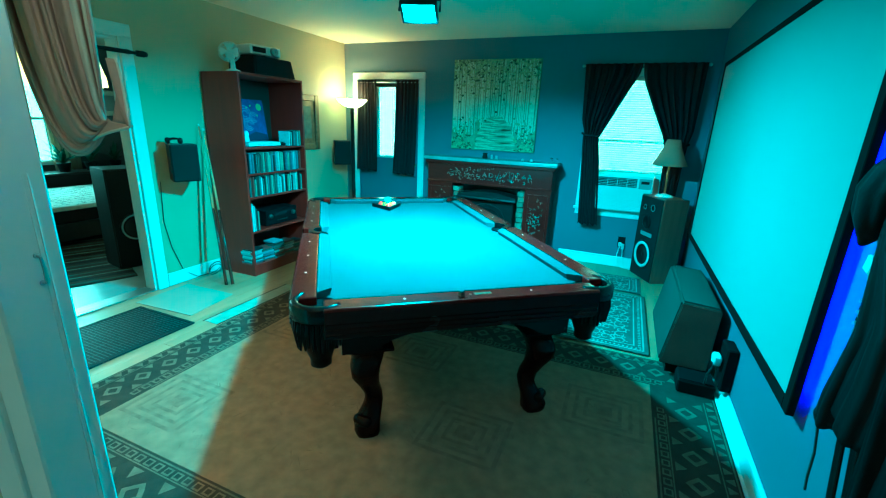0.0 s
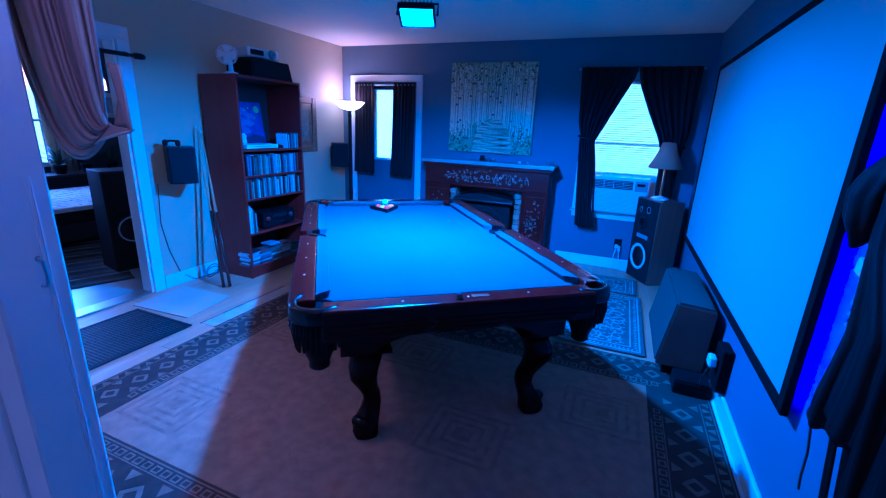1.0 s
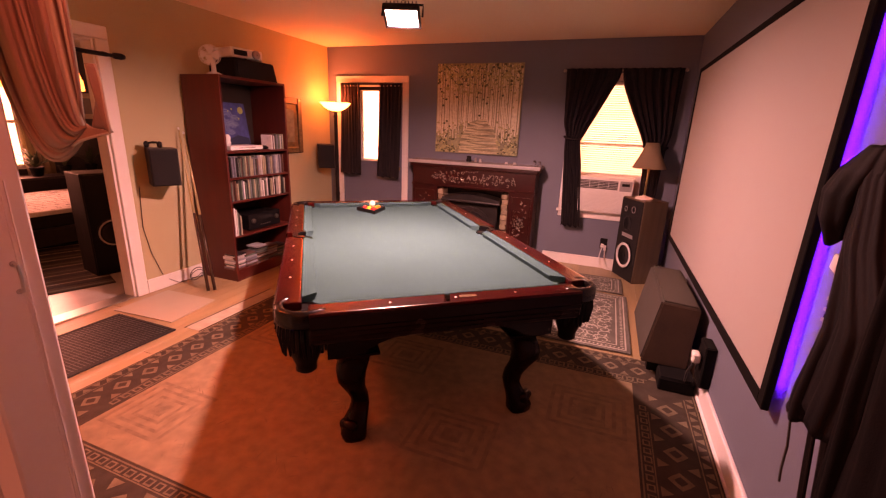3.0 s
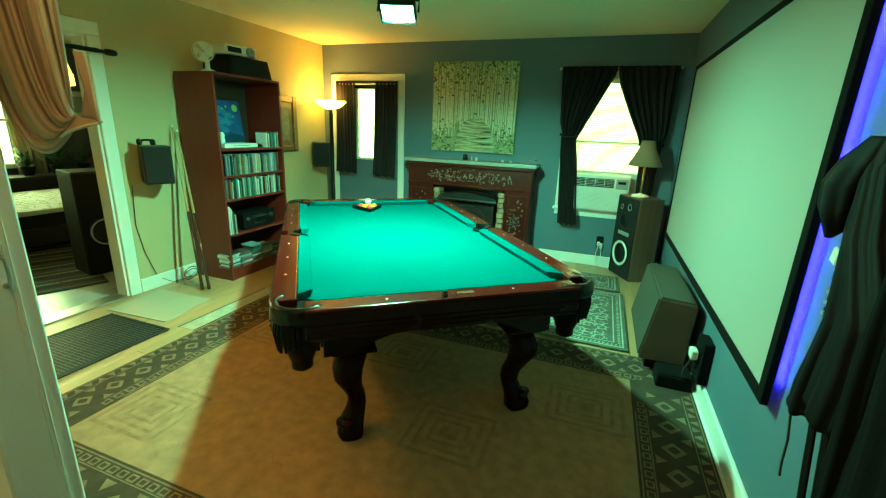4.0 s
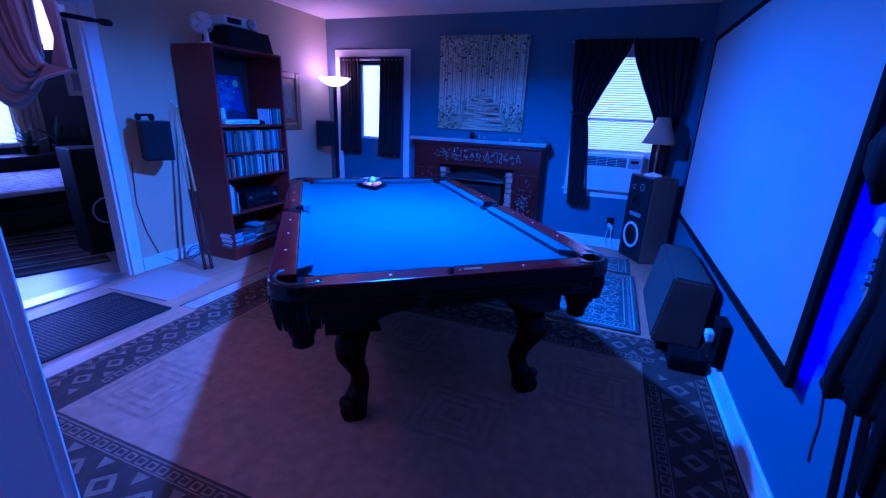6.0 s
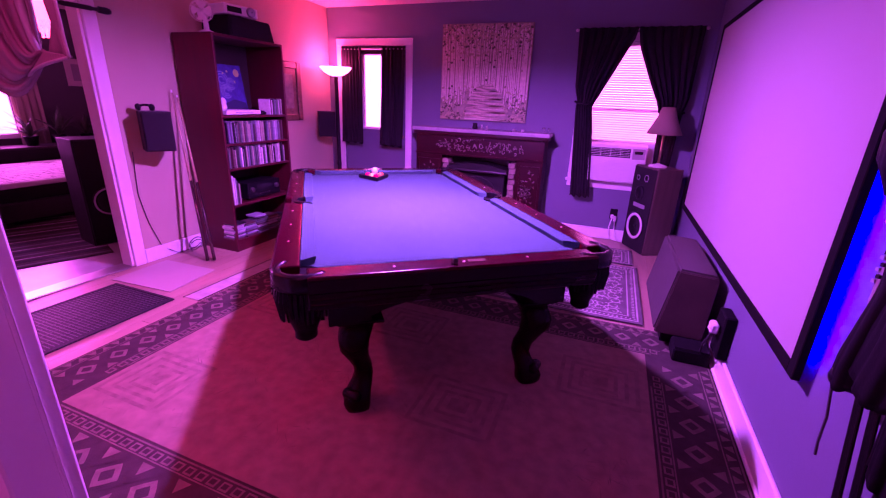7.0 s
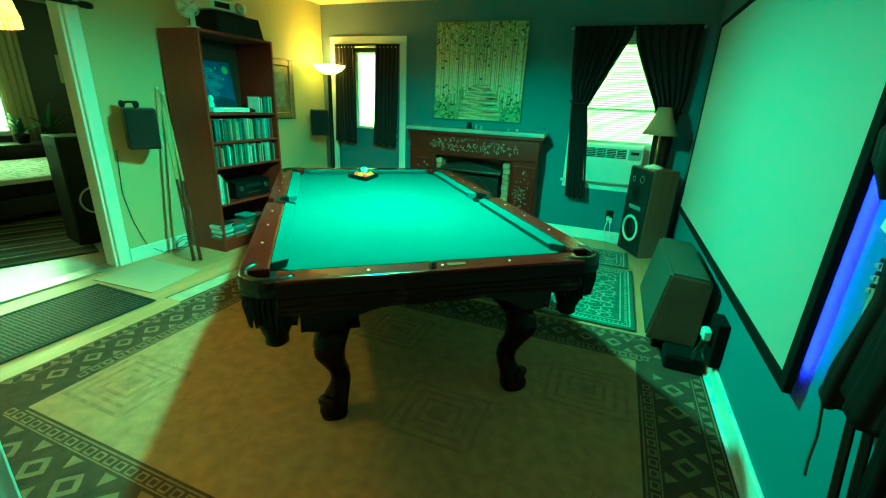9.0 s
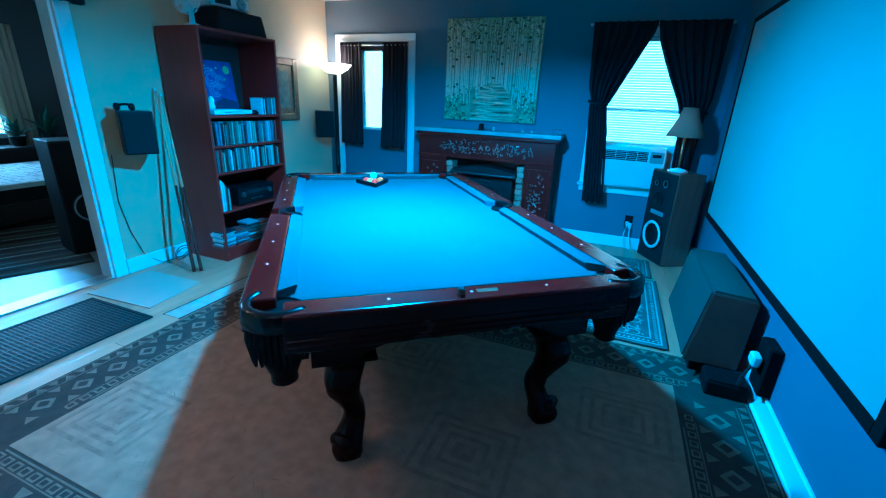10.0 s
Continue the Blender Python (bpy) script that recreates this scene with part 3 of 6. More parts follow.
    return t


def pocket(t, cx, cy, sx, sy):
    """A leather drop pocket with shield, net and fringe."""
    ox, oy = cx + sx * 0.006, cy + sy * 0.006
    p = part("pocket", lathe([(0.078, 0.738), (0.082, 0.70), (0.080, 0.655), (0.070, 0.60), (0.054, 0.555), (0.044, 0.53), (0.046, 0.505), (0.030, 0.492), (0.0, 0.490)], 18, (ox, oy, 0)), M_LEATHER, t, "black leather drop pocket", smooth=True)
    part("pocket_mouth", lathe([(0.077, 0.768), (0.076, 0.776), (0.070, 0.770)], 20, (cx, cy, 0)), M_VELVET, p)
    n = 22
    a0 = math.atan2(sy, sx)
    for k in range(n):
        a = a0 + math.radians(-125 + 250 * k / (n - 1))
        jx, jl = random.uniform(-0.004, 0.004), random.uniform(0, 0.03)
        q = (ox + 0.096 * math.cos(a), oy + 0.096 * math.sin(a))
        part("fringe", tube([(q[0], q[1], 0.745), (q[0] + 0.006 * math.cos(a), q[1] + 0.006 * math.sin(a), 0.69), (q[0] + jx, q[1] + jx, 0.628 - jl)], [0.010, 0.012, 0.005], 5), M_LEATHER, p)


pool_table()
TABLE = pose(0.142, 2.483, 0, 0, 0, 38.3)


def on_table(x, y, z, rz=0):
    return TABLE @ pose(x, y, z, 0, 0, rz)


# balls in the rack
RACK = TABLE.inverted() @ Vector((-0.47, 3.15, 0.768))
rack = thing("ball_rack", on_table(RACK.x, RACK.y, 0.768, 0), "black triangular rack set on the teal cloth", "ball rack")
tri = [(0.0, -0.115), (0.125, 0.095), (-0.125, 0.095)]
for (a, b) in ((0, 1), (1, 2), (2, 0)):
    p, q = Vector((*tri[a], 0.018)), Vector((*tri[b], 0.018))
    d = (q - p)
    part("rack_side", B((-d.length / 2 - 0.006, d.length / 2 + 0.006, -0.007, 0.007, -0.017, 0.017), bevel=0.004), M_BLACK, rack).matrix_local = \
        Matrix.Translation((p + q) / 2) @ pose(0, 0, 0, 0, 0, math.degrees(math.atan2(d.y, d.x)))
BALLCOL = [(0.62, 0.05, 0.04), (0.75, 0.50, 0.08), (0.70, 0.22, 0.05), (0.60, 0.06, 0.05), (0.75, 0.68, 0.50), (0.70, 0.20, 0.06), (0.22, 0.03, 0.03),
           (0.01, 0.01, 0.01), (0.80, 0.68, 0.30), (0.60, 0.06, 0.05)]
spots = [(c - r / 2, -0.25 + r) for r in range(3) for c in range(r + 1)]
rr = 0.0285
for k, (c, r) in enumerate(spots):
    mb = material("phenolic_ball", BALLCOL[k % 10], 0.12, var=0.02, coat=0.5)
    b = part("pool_ball", lathe([(rr * math.sin(math.pi * j / 12), -rr * math.cos(math.pi * j / 12)) for j in range(13)], 18), mb, smooth=True)
    b.matrix_world = rack.matrix_world @ pose(c * 2 * rr, -0.045 + r * 1.74 * rr, rr + 0.001)
    tagged(b, "glossy coloured pool ball sitting in the rack", "pool ball", "balls in the rack")
b = part("pool_ball", lathe([(rr * math.sin(math.pi * j / 12), -rr * math.cos(math.pi * j / 12)) for j in range(13)], 18), material("cue_ball", (0.78, 0.76, 0.66), 0.12, var=0.02, coat=0.5), smooth=True)
b.matrix_world = rack.matrix_world @ pose(0, 0.012, rr * 2.62)
tagged(b, "white cue ball resting on top of the racked balls", "pool ball", "balls in the rack")
CH = TABLE.inverted() @ Vector((0.89, 1.465, 0.8045))
chalk = thing("cue_chalk", on_table(CH.x, CH.y, 0.8045, 12), "small blue chalk cube on the table rail", "chalk")
part("wrapper", B((-0.011, 0.011, -0.011, 0.011, 0, 0.021), bevel=0.0015), M_RUGGREY, chalk)
part("chalk_face", lathe([(0.010, 0.0), (0.009, 0.004), (0.004, 0.002)], 10, (0, 0, 0.020)), M_CLOTH, chalk)


# ---------- rugs and mats ----------
def frame_strip(x0, x1, y0, y1, w):
    """Four flat quads that frame a rectangle, w wide."""
    return [[(x0, y0), (x1, y0), (x1 - w, y0 + w), (x0 + w, y0 + w)], [(x1, y0), (x1, y1), (x1 - w, y1 - w), (x1 - w, y0 + w)],
            [(x1, y1), (x0, y1), (x0 + w, y1 - w), (x1 - w, y1 - w)], [(x0, y1), (x0, y0), (x0 + w, y0 + w), (x0 + w, y1 - w)]]


def big_rug():
    x0, x1, y0, y1 = -1.175, 2.165, 0.44, 2.83
    r = thing("area_rug", pose(0, 0, 0), "large tan area rug with a dark lattice border", "rug")
    part("border", B((x0, x1, y0, y1, 0.001, 0.009), bevel=0.003), M_RUGDARK, r, "dark patterned border")
    part("field", B((x0 + 0.34, x1 - 0.36, y0 + 0.375, y1 - 0.345, 0.006, 0.0115)), M_RUGFIELD, r, "plain tan field")
    z = 0.0108
    light, lattice = [], []

    def band(ax, ay, bx, by, nx, ny, w):
        """A border side from a to b; n: the way inwards."""
        d = Vector((bx - ax, by - ay))
        ln = d.length
        d /= ln
        n = Vector((nx, ny))

        def P(s, h):
            q = Vector((ax, ay)) + d * s + n * h
            return (q.x, q.y)
        for h0, h1 in ((0.014, 0.022), (w - 0.020, w - 0.012), (0.072, 0.078), (w - 0.076, w - 0.070)):
            light.append([P(h0, h0), P(ln - h0, h0), P(ln - h0, h1), P(h0, h1)])
        # triangles in the outer guard, squares in the inner guard
        k = int((ln - 0.06) / 0.062)
        for i in range(k):
            s = 0.03 + i * 0.062
            a, b = (0.028, 0.066) if i % 2 else (0.066, 0.028)
            light.append([P(s + 0.008, a), P(s + 0.054, a), P(s + 0.034, b), P(s + 0.028, b)])
            lo, hi = w - 0.066, w - 0.028
            if w * 0.7 < s < ln - w * 0.7:
                light.append([P(s + 0.008, lo), P(s + 0.052, lo), P(s + 0.052, hi), P(s + 0.008, hi)])
                lattice.append([P(s + 0.017, lo + 0.008), P(s + 0.043, lo + 0.008), P(s + 0.043, hi - 0.008), P(s + 0.017, hi - 0.008)])
        # rosettes between crossing lines in the middle band
        m0, m1 = 0.088, w - 0.086
        half = (m1 - m0) / 2
        for mid in (0.5 * (m0 + m1),):
            for i in range(int((ln - 0.10) / (half * 2))):
                c = 0.06 + (i + 0.5) * half * 2
                rad = half * 0.62
                light.append([P(c + rad * (1, 0.5, 0, -0.5, -1, -0.5, 0, 0.5)[j], mid + rad * (0, 0.55, 1, 0.55, 0, -0.55, -1, -0.55)[j]) for j in range(8)])
                lattice.append([P(c + rad * 0.52 * dx, mid + rad * 0.52 * dy) for dx, dy in ((1, 0), (0.5, 0.55), (0, 1), (-0.5, 0.55), (-1, 0), (-0.5, -0.55), (0, -1), (0.5, -0.55))])
                light.append([P(c + rad * 0.26 * dx, mid + rad * 0.26 * dy) for dx, dy in ((1, 0), (0, 1), (-1, 0), (0, -1))])
                for e in (-1, 1):
                    q = c + half
                    light.append([P(q - half * 0.34, mid + e * half * 0.98), P(q + half * 0.34, mid + e * half * 0.98), P(q, mid + e * half * 0.42)])
                t = 0.0055
                if i:
                    for u in (-1, 1):
                        lattice.append([P(c - 1.9 * half, mid - u * half * 0.9 - t), P(c - 0.1 * half, mid + u * half * 0.9 - t), P(c - 0.1 * half, mid + u * half * 0.9 + t), P(c - 1.9 * half, mid - u * half * 0.9 + t)])
    band(x0, y0, x1, y0, 0, 1, 0.375)
    band(x1, y1, x0, y1, 0, -1, 0.345)
    band(x0, y1 - 0.34, x0, y0 + 0.37, 1, 0, 0.34)
    band(x1, y0 + 0.37, x1, y1 - 0.34, -1, 0, 0.36)
    tagged(part("border_motif", flat(light, z), M_RUGLIGHT, r, "pale guard stripes and rosettes"), kind="stuff")
    tagged(part("lattice", flat(lattice, z + 0.0012), M_RUGDARK, r), kind="stuff")
    # key-pattern squares woven into the field
    keys = []
    for cx, cy in ((0.91, 1.57), (1.55, 2.08), (-0.60, 1.12), (-0.60, 2.1), (0.35, 2.2)):
        for q, w in ((0.21, 0.022), (0.155, 0.020), (0.10, 0.020), (0.05, 0.05)):
            for poly in frame_strip(cx - q, cx + q, cy - q * 0.9, cy + q * 0.9, min(w, q)):
                keys.append(poly)
    tagged(part("field_motif", flat(keys, 0.0119), M_RUGMID, r, "faded key-pattern squares"), kind="stuff")
    # worn sprigs: short dark dashes in loose bunches over the field
    rnd = random.Random(17)
    sprigs = []
    for bunch in range(46):
        bx, by, lean = rnd.uniform(x0 + 0.45, x1 - 0.47), rnd.uniform(y0 + 0.48, y1 - 0.45), rnd.uniform(0, 3.14)
        for k in range(rnd.randrange(5, 13)):
            a, ln, w = lean + rnd.choice((0, 1.57)) + rnd.gauss(0, 0.25), rnd.uniform(0.012, 0.045), rnd.uniform(0.0015, 0.0035)
            cx, cy = bx + rnd.gauss(0, 0.055), by + rnd.gauss(0, 0.055)
            ux, uy = math.cos(a), math.sin(a)
            sprigs.append([(cx - ux * ln, cy - uy * ln), (cx + uy * w, cy - ux * w), (cx + ux * ln, cy + uy * ln), (cx - uy * w, cy + ux * w)])
    tagged(part("sprig", flat(sprigs, 0.0121), M_RUGMID, r, "faint worn sprigs"), kind="stuff")


big_rug()


def scroll_rug(name, x0, x1, y0, y1, label):
    """Dark pile with two ivory border lines and curling ivory stems that carry small leaves."""
    r = thing(name, pose(0, 0, 0), label, "rug")
    part("rug_body", B((x0, x1, y0, y1, 0.010, 0.019), bevel=0.003), M_RUGGREY, r)
    for inset, w in ((0.030, 0.012), (0.095, 0.010)):
        part("border_line", flat(frame_strip(x0 + inset, x1 - inset, y0 + inset, y1 - inset, w), 0.0196), M_RUGIVORY, r)
    bm = bmesh.new()
    rnd = random.Random(4)
    for i in range(int((x1 - x0) / 0.03)):          # small dashes between the lines
        for y in (y0 + 0.062, y1 - 0.062):
            x = x0 + 0.05 + i * 0.0295
            if x < x1 - 0.06:
                flat([[(x, y - 0.010), (x + 0.012, y - 0.010), (x + 0.018, y + 0.010), (x + 0.006, y + 0.010)]], 0.0196, bm)
    for i in range(int((y1 - y0) / 0.03)):
        for x in (x0 + 0.062, x1 - 0.062):
            y = y0 + 0.08 + i * 0.0295
            if y < y1 - 0.09:
                flat([[(x - 0.010, y), (x + 0.010, y + 0.006), (x + 0.010, y + 0.018), (x - 0.010, y + 0.012)]], 0.0196, bm)

    def put(px, py):
        return (min(max(px, x0 + 0.112), x1 - 0.112), min(max(py, y0 + 0.112), y1 - 0.112), 0.0198)
    step = 0.092
    for i in range(int((x1 - x0 - 0.2) / step)):
        for j in range(int((y1 - y0 - 0.2) / step)):
            cx, cy = x0 + 0.15 + i * step + rnd.uniform(-0.014, 0.014), y0 + 0.15 + j * step + rnd.uniform(-0.014, 0.014)
            a0, turn = rnd.uniform(0, 6.28), 1 if (i + j) % 2 else -1
            prev = None
            for k in range(15):                      # a spiral stem
                a = a0 + turn * k * 0.48
                q = 0.056 * (1 - k / 17)
                wk = 0.0058 * (1 - abs(k - 6) / 14)
                v = [bm.verts.new(put(cx + (q + s * wk) * math.cos(a), cy + (q + s * wk) * math.sin(a))) for s in (-1, 1)]
                if prev:
                    bm.faces.new((prev[0], prev[1], v[1], v[0]))
                prev = v
                if k in (1, 3, 5, 8):                # leaves outside the stem
                    b, ln = a + turn * 0.7, rnd.uniform(0.020, 0.034)
                    ex, ey = cx + (q + 0.004) * math.cos(a), cy + (q + 0.004) * math.sin(a)
                    bm.faces.new([bm.verts.new(put(ex + ln * f * math.cos(b) - g * math.sin(b), ey + ln * f * math.sin(b) + g * math.cos(b))) for f, g in ((0, 0), (0.5, -0.0065), (1, 0), (0.5, 0.0065))])
    tagged(part("scroll_pattern", bm, M_RUGIVORY, r, "ivory scrolling leaf pattern"), kind="stuff")


scroll_rug("accent_rug", 0.55, 1.815, 2.87, 4.06, "dark grey-green accent rug with ivory scrolling leaves")
scroll_rug("small_mat", 1.20, 1.78, 4.12, 4.60, "small patterned mat before the floor speaker")

mat = thing("door_mat", pose(0, 0, 0), "black ribbed rubber mat lying before the doorway", "door mat")
part("base", B((-1.99, -1.36, 0.90, 1.80, 0.001, 0.009), bevel=0.003), M_MAT, mat)
part("rim", B((-1.99, -1.965, 0.90, 1.80, 0.008, 0.013), (-1.385, -1.36, 0.90, 1.80, 0.008, 0.013), (-1.965, -1.385, 0.90, 0.925, 0.008, 0.013),
              (-1.965, -1.385, 1.775, 1.80, 0.008, 0.013), bevel=0.002), M_MAT, mat)
rib = None
for k in range(36):
    me = rib.data if rib else None
    y = 0.94 + k * 0.0235
    rib2 = new("rib", me) if me else part("rib", B((-1.955, -1.395, -0.004, 0.004, 0.008, 0.0125)), M_MATRIB, mat)
    rib2.parent = mat
    rib2.matrix_local = pose(0, y, 0)
    rib = rib2
for x in (-1.86, -1.765, -1.675, -1.585, -1.49):
    part("cross_rib", B((x - 0.003, x + 0.003, 0.93, 1.77, 0.0085, 0.0130)), M_MATRIB, mat)
board = thing("floor_board", pose(0, 0, 0), "pale flat board lying on the floor by the doorway", "board")
part("panel", prism([(-2.10, 1.83), (-1.50, 1.87), (-1.57, 2.33), (-2.12, 2.31)], 0.001, 0.008), M_BOARD, board)

strip = thing("floor_runner", pose(0, 0, 0), "narrow pale runner with dark edges beside the rug", "runner")
part("cloth", B((-1.34, -1.20, 1.86, 2.74, 0.001, 0.005), bevel=0.001), M_RUNNER, strip)
for x in (-1.345, -1.200):
    part("edge", B((x, x + 0.008, 1.855, 2.745, 0.001, 0.007), bevel=0.001), M_RUGDARK, strip)

# ---------- bookshelf ----------
SY0, SY1, SX0, SX1, SH = 2.755, 3.575, -2.195, -1.745, 1.90
shelf = thing("bookshelf", pose(0, 0, 0), "tall brown laminate bookshelf filled with discs and electronics", "bookshelf")
part("side_panel", B((SX0, SX1, SY0, SY0 + 0.022, 0, SH), bevel=0.002), M_SHELF, shelf)
part("side_panel", B((SX0, SX1, SY1 - 0.022, SY1, 0, SH), bevel=0.002), M_SHELF, shelf)
part("top_panel", B((SX0, SX1 + 0.003, SY0 + 0.022, SY1 - 0.022, SH - 0.024, SH - 0.001), bevel=0.002), M_SHELF, shelf)
part("back_panel", B((SX0, SX0 + 0.008, SY0 + 0.022, SY1 - 0.022, 0.05, SH - 0.024)), M_SHELFBACK, shelf)
part("kickboard", B((SX1 - 0.03, SX1 - 0.01, SY0 + 0.022, SY1 - 0.022, 0, 0.09)), M_SHELF, shelf)
LEVELS = (0.09, 0.43, 0.765, 0.985, 1.228)
for z in LEVELS:
    part("shelf_board", B((SX0 + 0.008, SX1 - 0.004, SY0 + 0.022, SY1 - 0.022, z, z + 0.02), bevel=0.0015), M_SHELF, shelf)

case_mats = [material("disc_case", c, 0.3, var=0.25, scale=40, fine=90, bump=0.02) for c in
             ((0.02, 0.02, 0.022), (0.16, 0.18, 0.22), (0.50, 0.49, 0.46), (0.13, 0.06, 0.05), (0.07, 0.13, 0.11), (0.36, 0.33, 0.24), (0.62, 0.62, 0.62), (0.28, 0.31, 0.34))]
case_mesh = {}
rnd = random.Random(7)


def disc_case(m, k, h=0.19, label="thin plastic disc case standing in the shelf row"):
    key = (k, h)
    if key not in case_mesh:
        ob = part("disc_case", B((-0.068, 0.068, -0.0070, 0.0070, 0, h), bevel=0.0012), case_mats[k])
        case_mesh[key] = ob.data
    else:
        ob = new("disc_case", case_mesh[key])
    ob.matrix_world = m
    return tagged(ob, label, "disc case", "disc cases on the bookshelf")


for z, y_from, y_to in ((0.985, 2.79, 3.53), (0.765, 2.79, 3.53)):
    y = y_from + 0.008
    while y < y_to - 0.008:
        disc_case(pose(-1.83 + rnd.uniform(-0.022, 0.008), y, z + 0.0205, 0, 0, rnd.uniform(-2, 2)), rnd.choice((0, 0, 0, 1, 2, 3, 3, 4, 4, 5, 5, 6, 7)), rnd.choice((0.19, 0.19, 0.172, 0.160, 0.183)))
        y += 0.0152 if rnd.random() > 0.12 else 0.025
y = 3.37
while y < 3.535:
    disc_case(pose(-1.84, y, 1.2485, 0, 0, rnd.uniform(-3, 3)), rnd.randrange(8), rnd.choice((0.15, 0.135, 0.142)))
    y += 0.0155
for k in range(5):
    disc_case(pose(-1.82, 2.80 + k * 0.0165, 0.4505, 0, 0, rnd.uniform(-2, 2)), (6, 2, 4, 0, 5)[k], 0.27 - 0.02 * k, "tall plastic case standing beside the receiver")
for st in range(5):
    n = (11, 9, 12, 10, 8)[st]
    for k in range(n):
        disc_case(pose(-1.83 + rnd.uniform(-0.015, 0.015), 2.82 + st * 0.145, 0.118 + k * 0.0145, 90, 0, 90 + rnd.uniform(-5, 5)) @ pose(0, 0, -0.07), rnd.randrange(8), 0.135,
                  "plastic case lying in a loose stack on the bottom shelf")

receiver = thing("av_receiver", pose(-1.95, 3.21, 0.4505), "black audio receiver on the shelf between disc cases", "receiver")
part("body", B((-0.15, 0.15, -0.215, 0.215, 0.012, 0.165), bevel=0.004), M_BLACK, receiver)
part("front_panel", B((0.15, 0.162, -0.217, 0.217, 0.012, 0.167), bevel=0.003), M_BLACK, receiver)
part("display", B((0.162, 0.1635, -0.10, 0.10, 0.10, 0.135)), M_BLACKGRILLE, receiver)
for y in (-0.16, 0.16):
    part("knob", lathe([(0.024, 0), (0.022, 0.016), (0.018, 0.018)], 14), M_METAL, receiver).matrix_local = pose(0.162, y, 0.10, 0, 90)
for y in (-0.06, -0.03, 0.0, 0.03, 0.06):
    part("button", B((0.162, 0.165, y - 0.008, y + 0.008, 0.045, 0.053)), M_METAL, receiver)
for x in (-0.11, 0.11):
    for y in (-0.17, 0.17):
        part("foot", lathe([(0.018, 0), (0.018, 0.012)], 10, (x, y, 0)), M_BLACK, receiver)

# small night-sky painting, with swirls and a moon disc
night = thing("small_painting", pose(-2.03, 3.14, 1.249, 0, -8, 0), "small blue swirling night-sky canvas leaning in the shelf", "painting")
part("canvas", B((-0.012, 0.012, -0.20, 0.20, 0, 0.44), bevel=0.002), material("night_blue_paint", (0.035, 0.075, 0.24), 0.6, var=0.5, scale=14, fine=60), night)
bm = bmesh.new()
for cx, cz, rad in ((-0.05, 0.30, 0.075), (0.05, 0.27, 0.05), (-0.14, 0.25, 0.04), (-0.02, 0.20, 0.06)):
    for q in (1.0, 0.7, 0.4):
        prev = None
        for k in range(19):
            a = k * 0.31
            v = [bm.verts.new((0.0128, cx + (rad * q + s) * math.cos(a), cz + (rad * q + s) * math.sin(a))) for s in (-0.004, 0.004)]
            if prev:
                bm.faces.new((prev[0], prev[1], v[1], v[0]))
            prev = v
part("swirl", bm, material("pale_blue_paint", (0.16, 0.28, 0.42), 0.6, var=0.3), night)
bm = bmesh.new()
for cy, cz, rad in ((0.135, 0.37, 0.035), (-0.13, 0.37, 0.012), (-0.09, 0.39, 0.010), (-0.16, 0.31, 0.012), (0.03, 0.38, 0.010), (-0.02, 0.36, 0.008), (0.10, 0.29, 0.009)):
    bm.faces.new([bm.verts.new((0.0132, cy + rad * math.cos(k * math.pi / 7), cz + rad * math.sin(k * math.pi / 7))) for k in range(14)])
tagged(part("moon_and_stars", bm, material("pale_yellow_paint", (0.45, 0.55, 0.20), 0.6, var=0.3), night), kind="stuff")
part("dark_hills", prism([(-0.19, 0.005), (0.19, 0.005), (0.19, 0.10), (0.05, 0.13), (-0.06, 0.09), (-0.13, 0.12), (-0.15, 0.24), (-0.17, 0.12), (-0.19, 0.10)], 0.0122, 0.0132, "x"),
     material("dark_navy_paint", (0.012, 0.03, 0.07), 0.6, var=0.3), night)
console = thing("game_console", pose(-1.88, 3.05, 1.249), "slim white console lying on the shelf", "console")
part("body", B((-0.10, 0.10, -0.20, 0.20, 0.004, 0.042), bevel=0.006, seg=2), M_WHITEPL, console)
part("disc_slot", B((0.0995, 0.101, -0.10, 0.10, 0.022, 0.026)), M_BLACK, console)
pad = part("game_controller", lathe([(0.0, 0.0), (0.05, 0.004), (0.055, 0.02), (0.03, 0.036), (0.0, 0.04)], 14), M_BLACK, smooth=True)
pad.matrix_world = pose(-1.84, 3.31, 1.249)
tagged(pad, "black rounded controller resting on the shelf", "controller")
fig = part("figurine", lathe([(0.02, 0), (0.028, 0.02), (0.02, 0.05), (0.026, 0.075), (0.012, 0.10), (0.0, 0.105)], 12), M_WHITEPL, smooth=True)
fig.matrix_world = pose(-1.86, 2.90, 1.2915)
tagged(fig, "small white ornament standing on the console", "ornament")

# on top of the bookshelf
fan = thing("desk_fan", pose(-1.90, 2.86, SH), "small white desk fan on top of the bookshelf", "fan")
part("base", lathe([(0.062, 0), (0.064, 0.012), (0.045, 0.022), (0.022, 0.03), (0.018, 0.10), (0.014, 0.11)], 18), M_WHITEPL, fan, smooth=True)
head = part("motor_housing", lathe([(0.02, -0.05), (0.038, -0.04), (0.042, 0.0), (0.035, 0.02)], 16), M_WHITEPL, fan, smooth=True)
head.matrix_local = pose(0, -0.02, 0.15, 75, 0, 40)
cage = bmesh.new()
for k in range(18):
    a = 2 * math.pi * k / 18
    tube([(0.02 * math.cos(a), 0.02 * math.sin(a), 0.075), (0.07 * math.cos(a), 0.07 * math.sin(a), 0.068), (0.088 * math.cos(a), 0.088 * math.sin(a), 0.042), (0.07 * math.cos(a), 0.07 * math.sin(a), 0.018)], 0.0018, 4, cage)
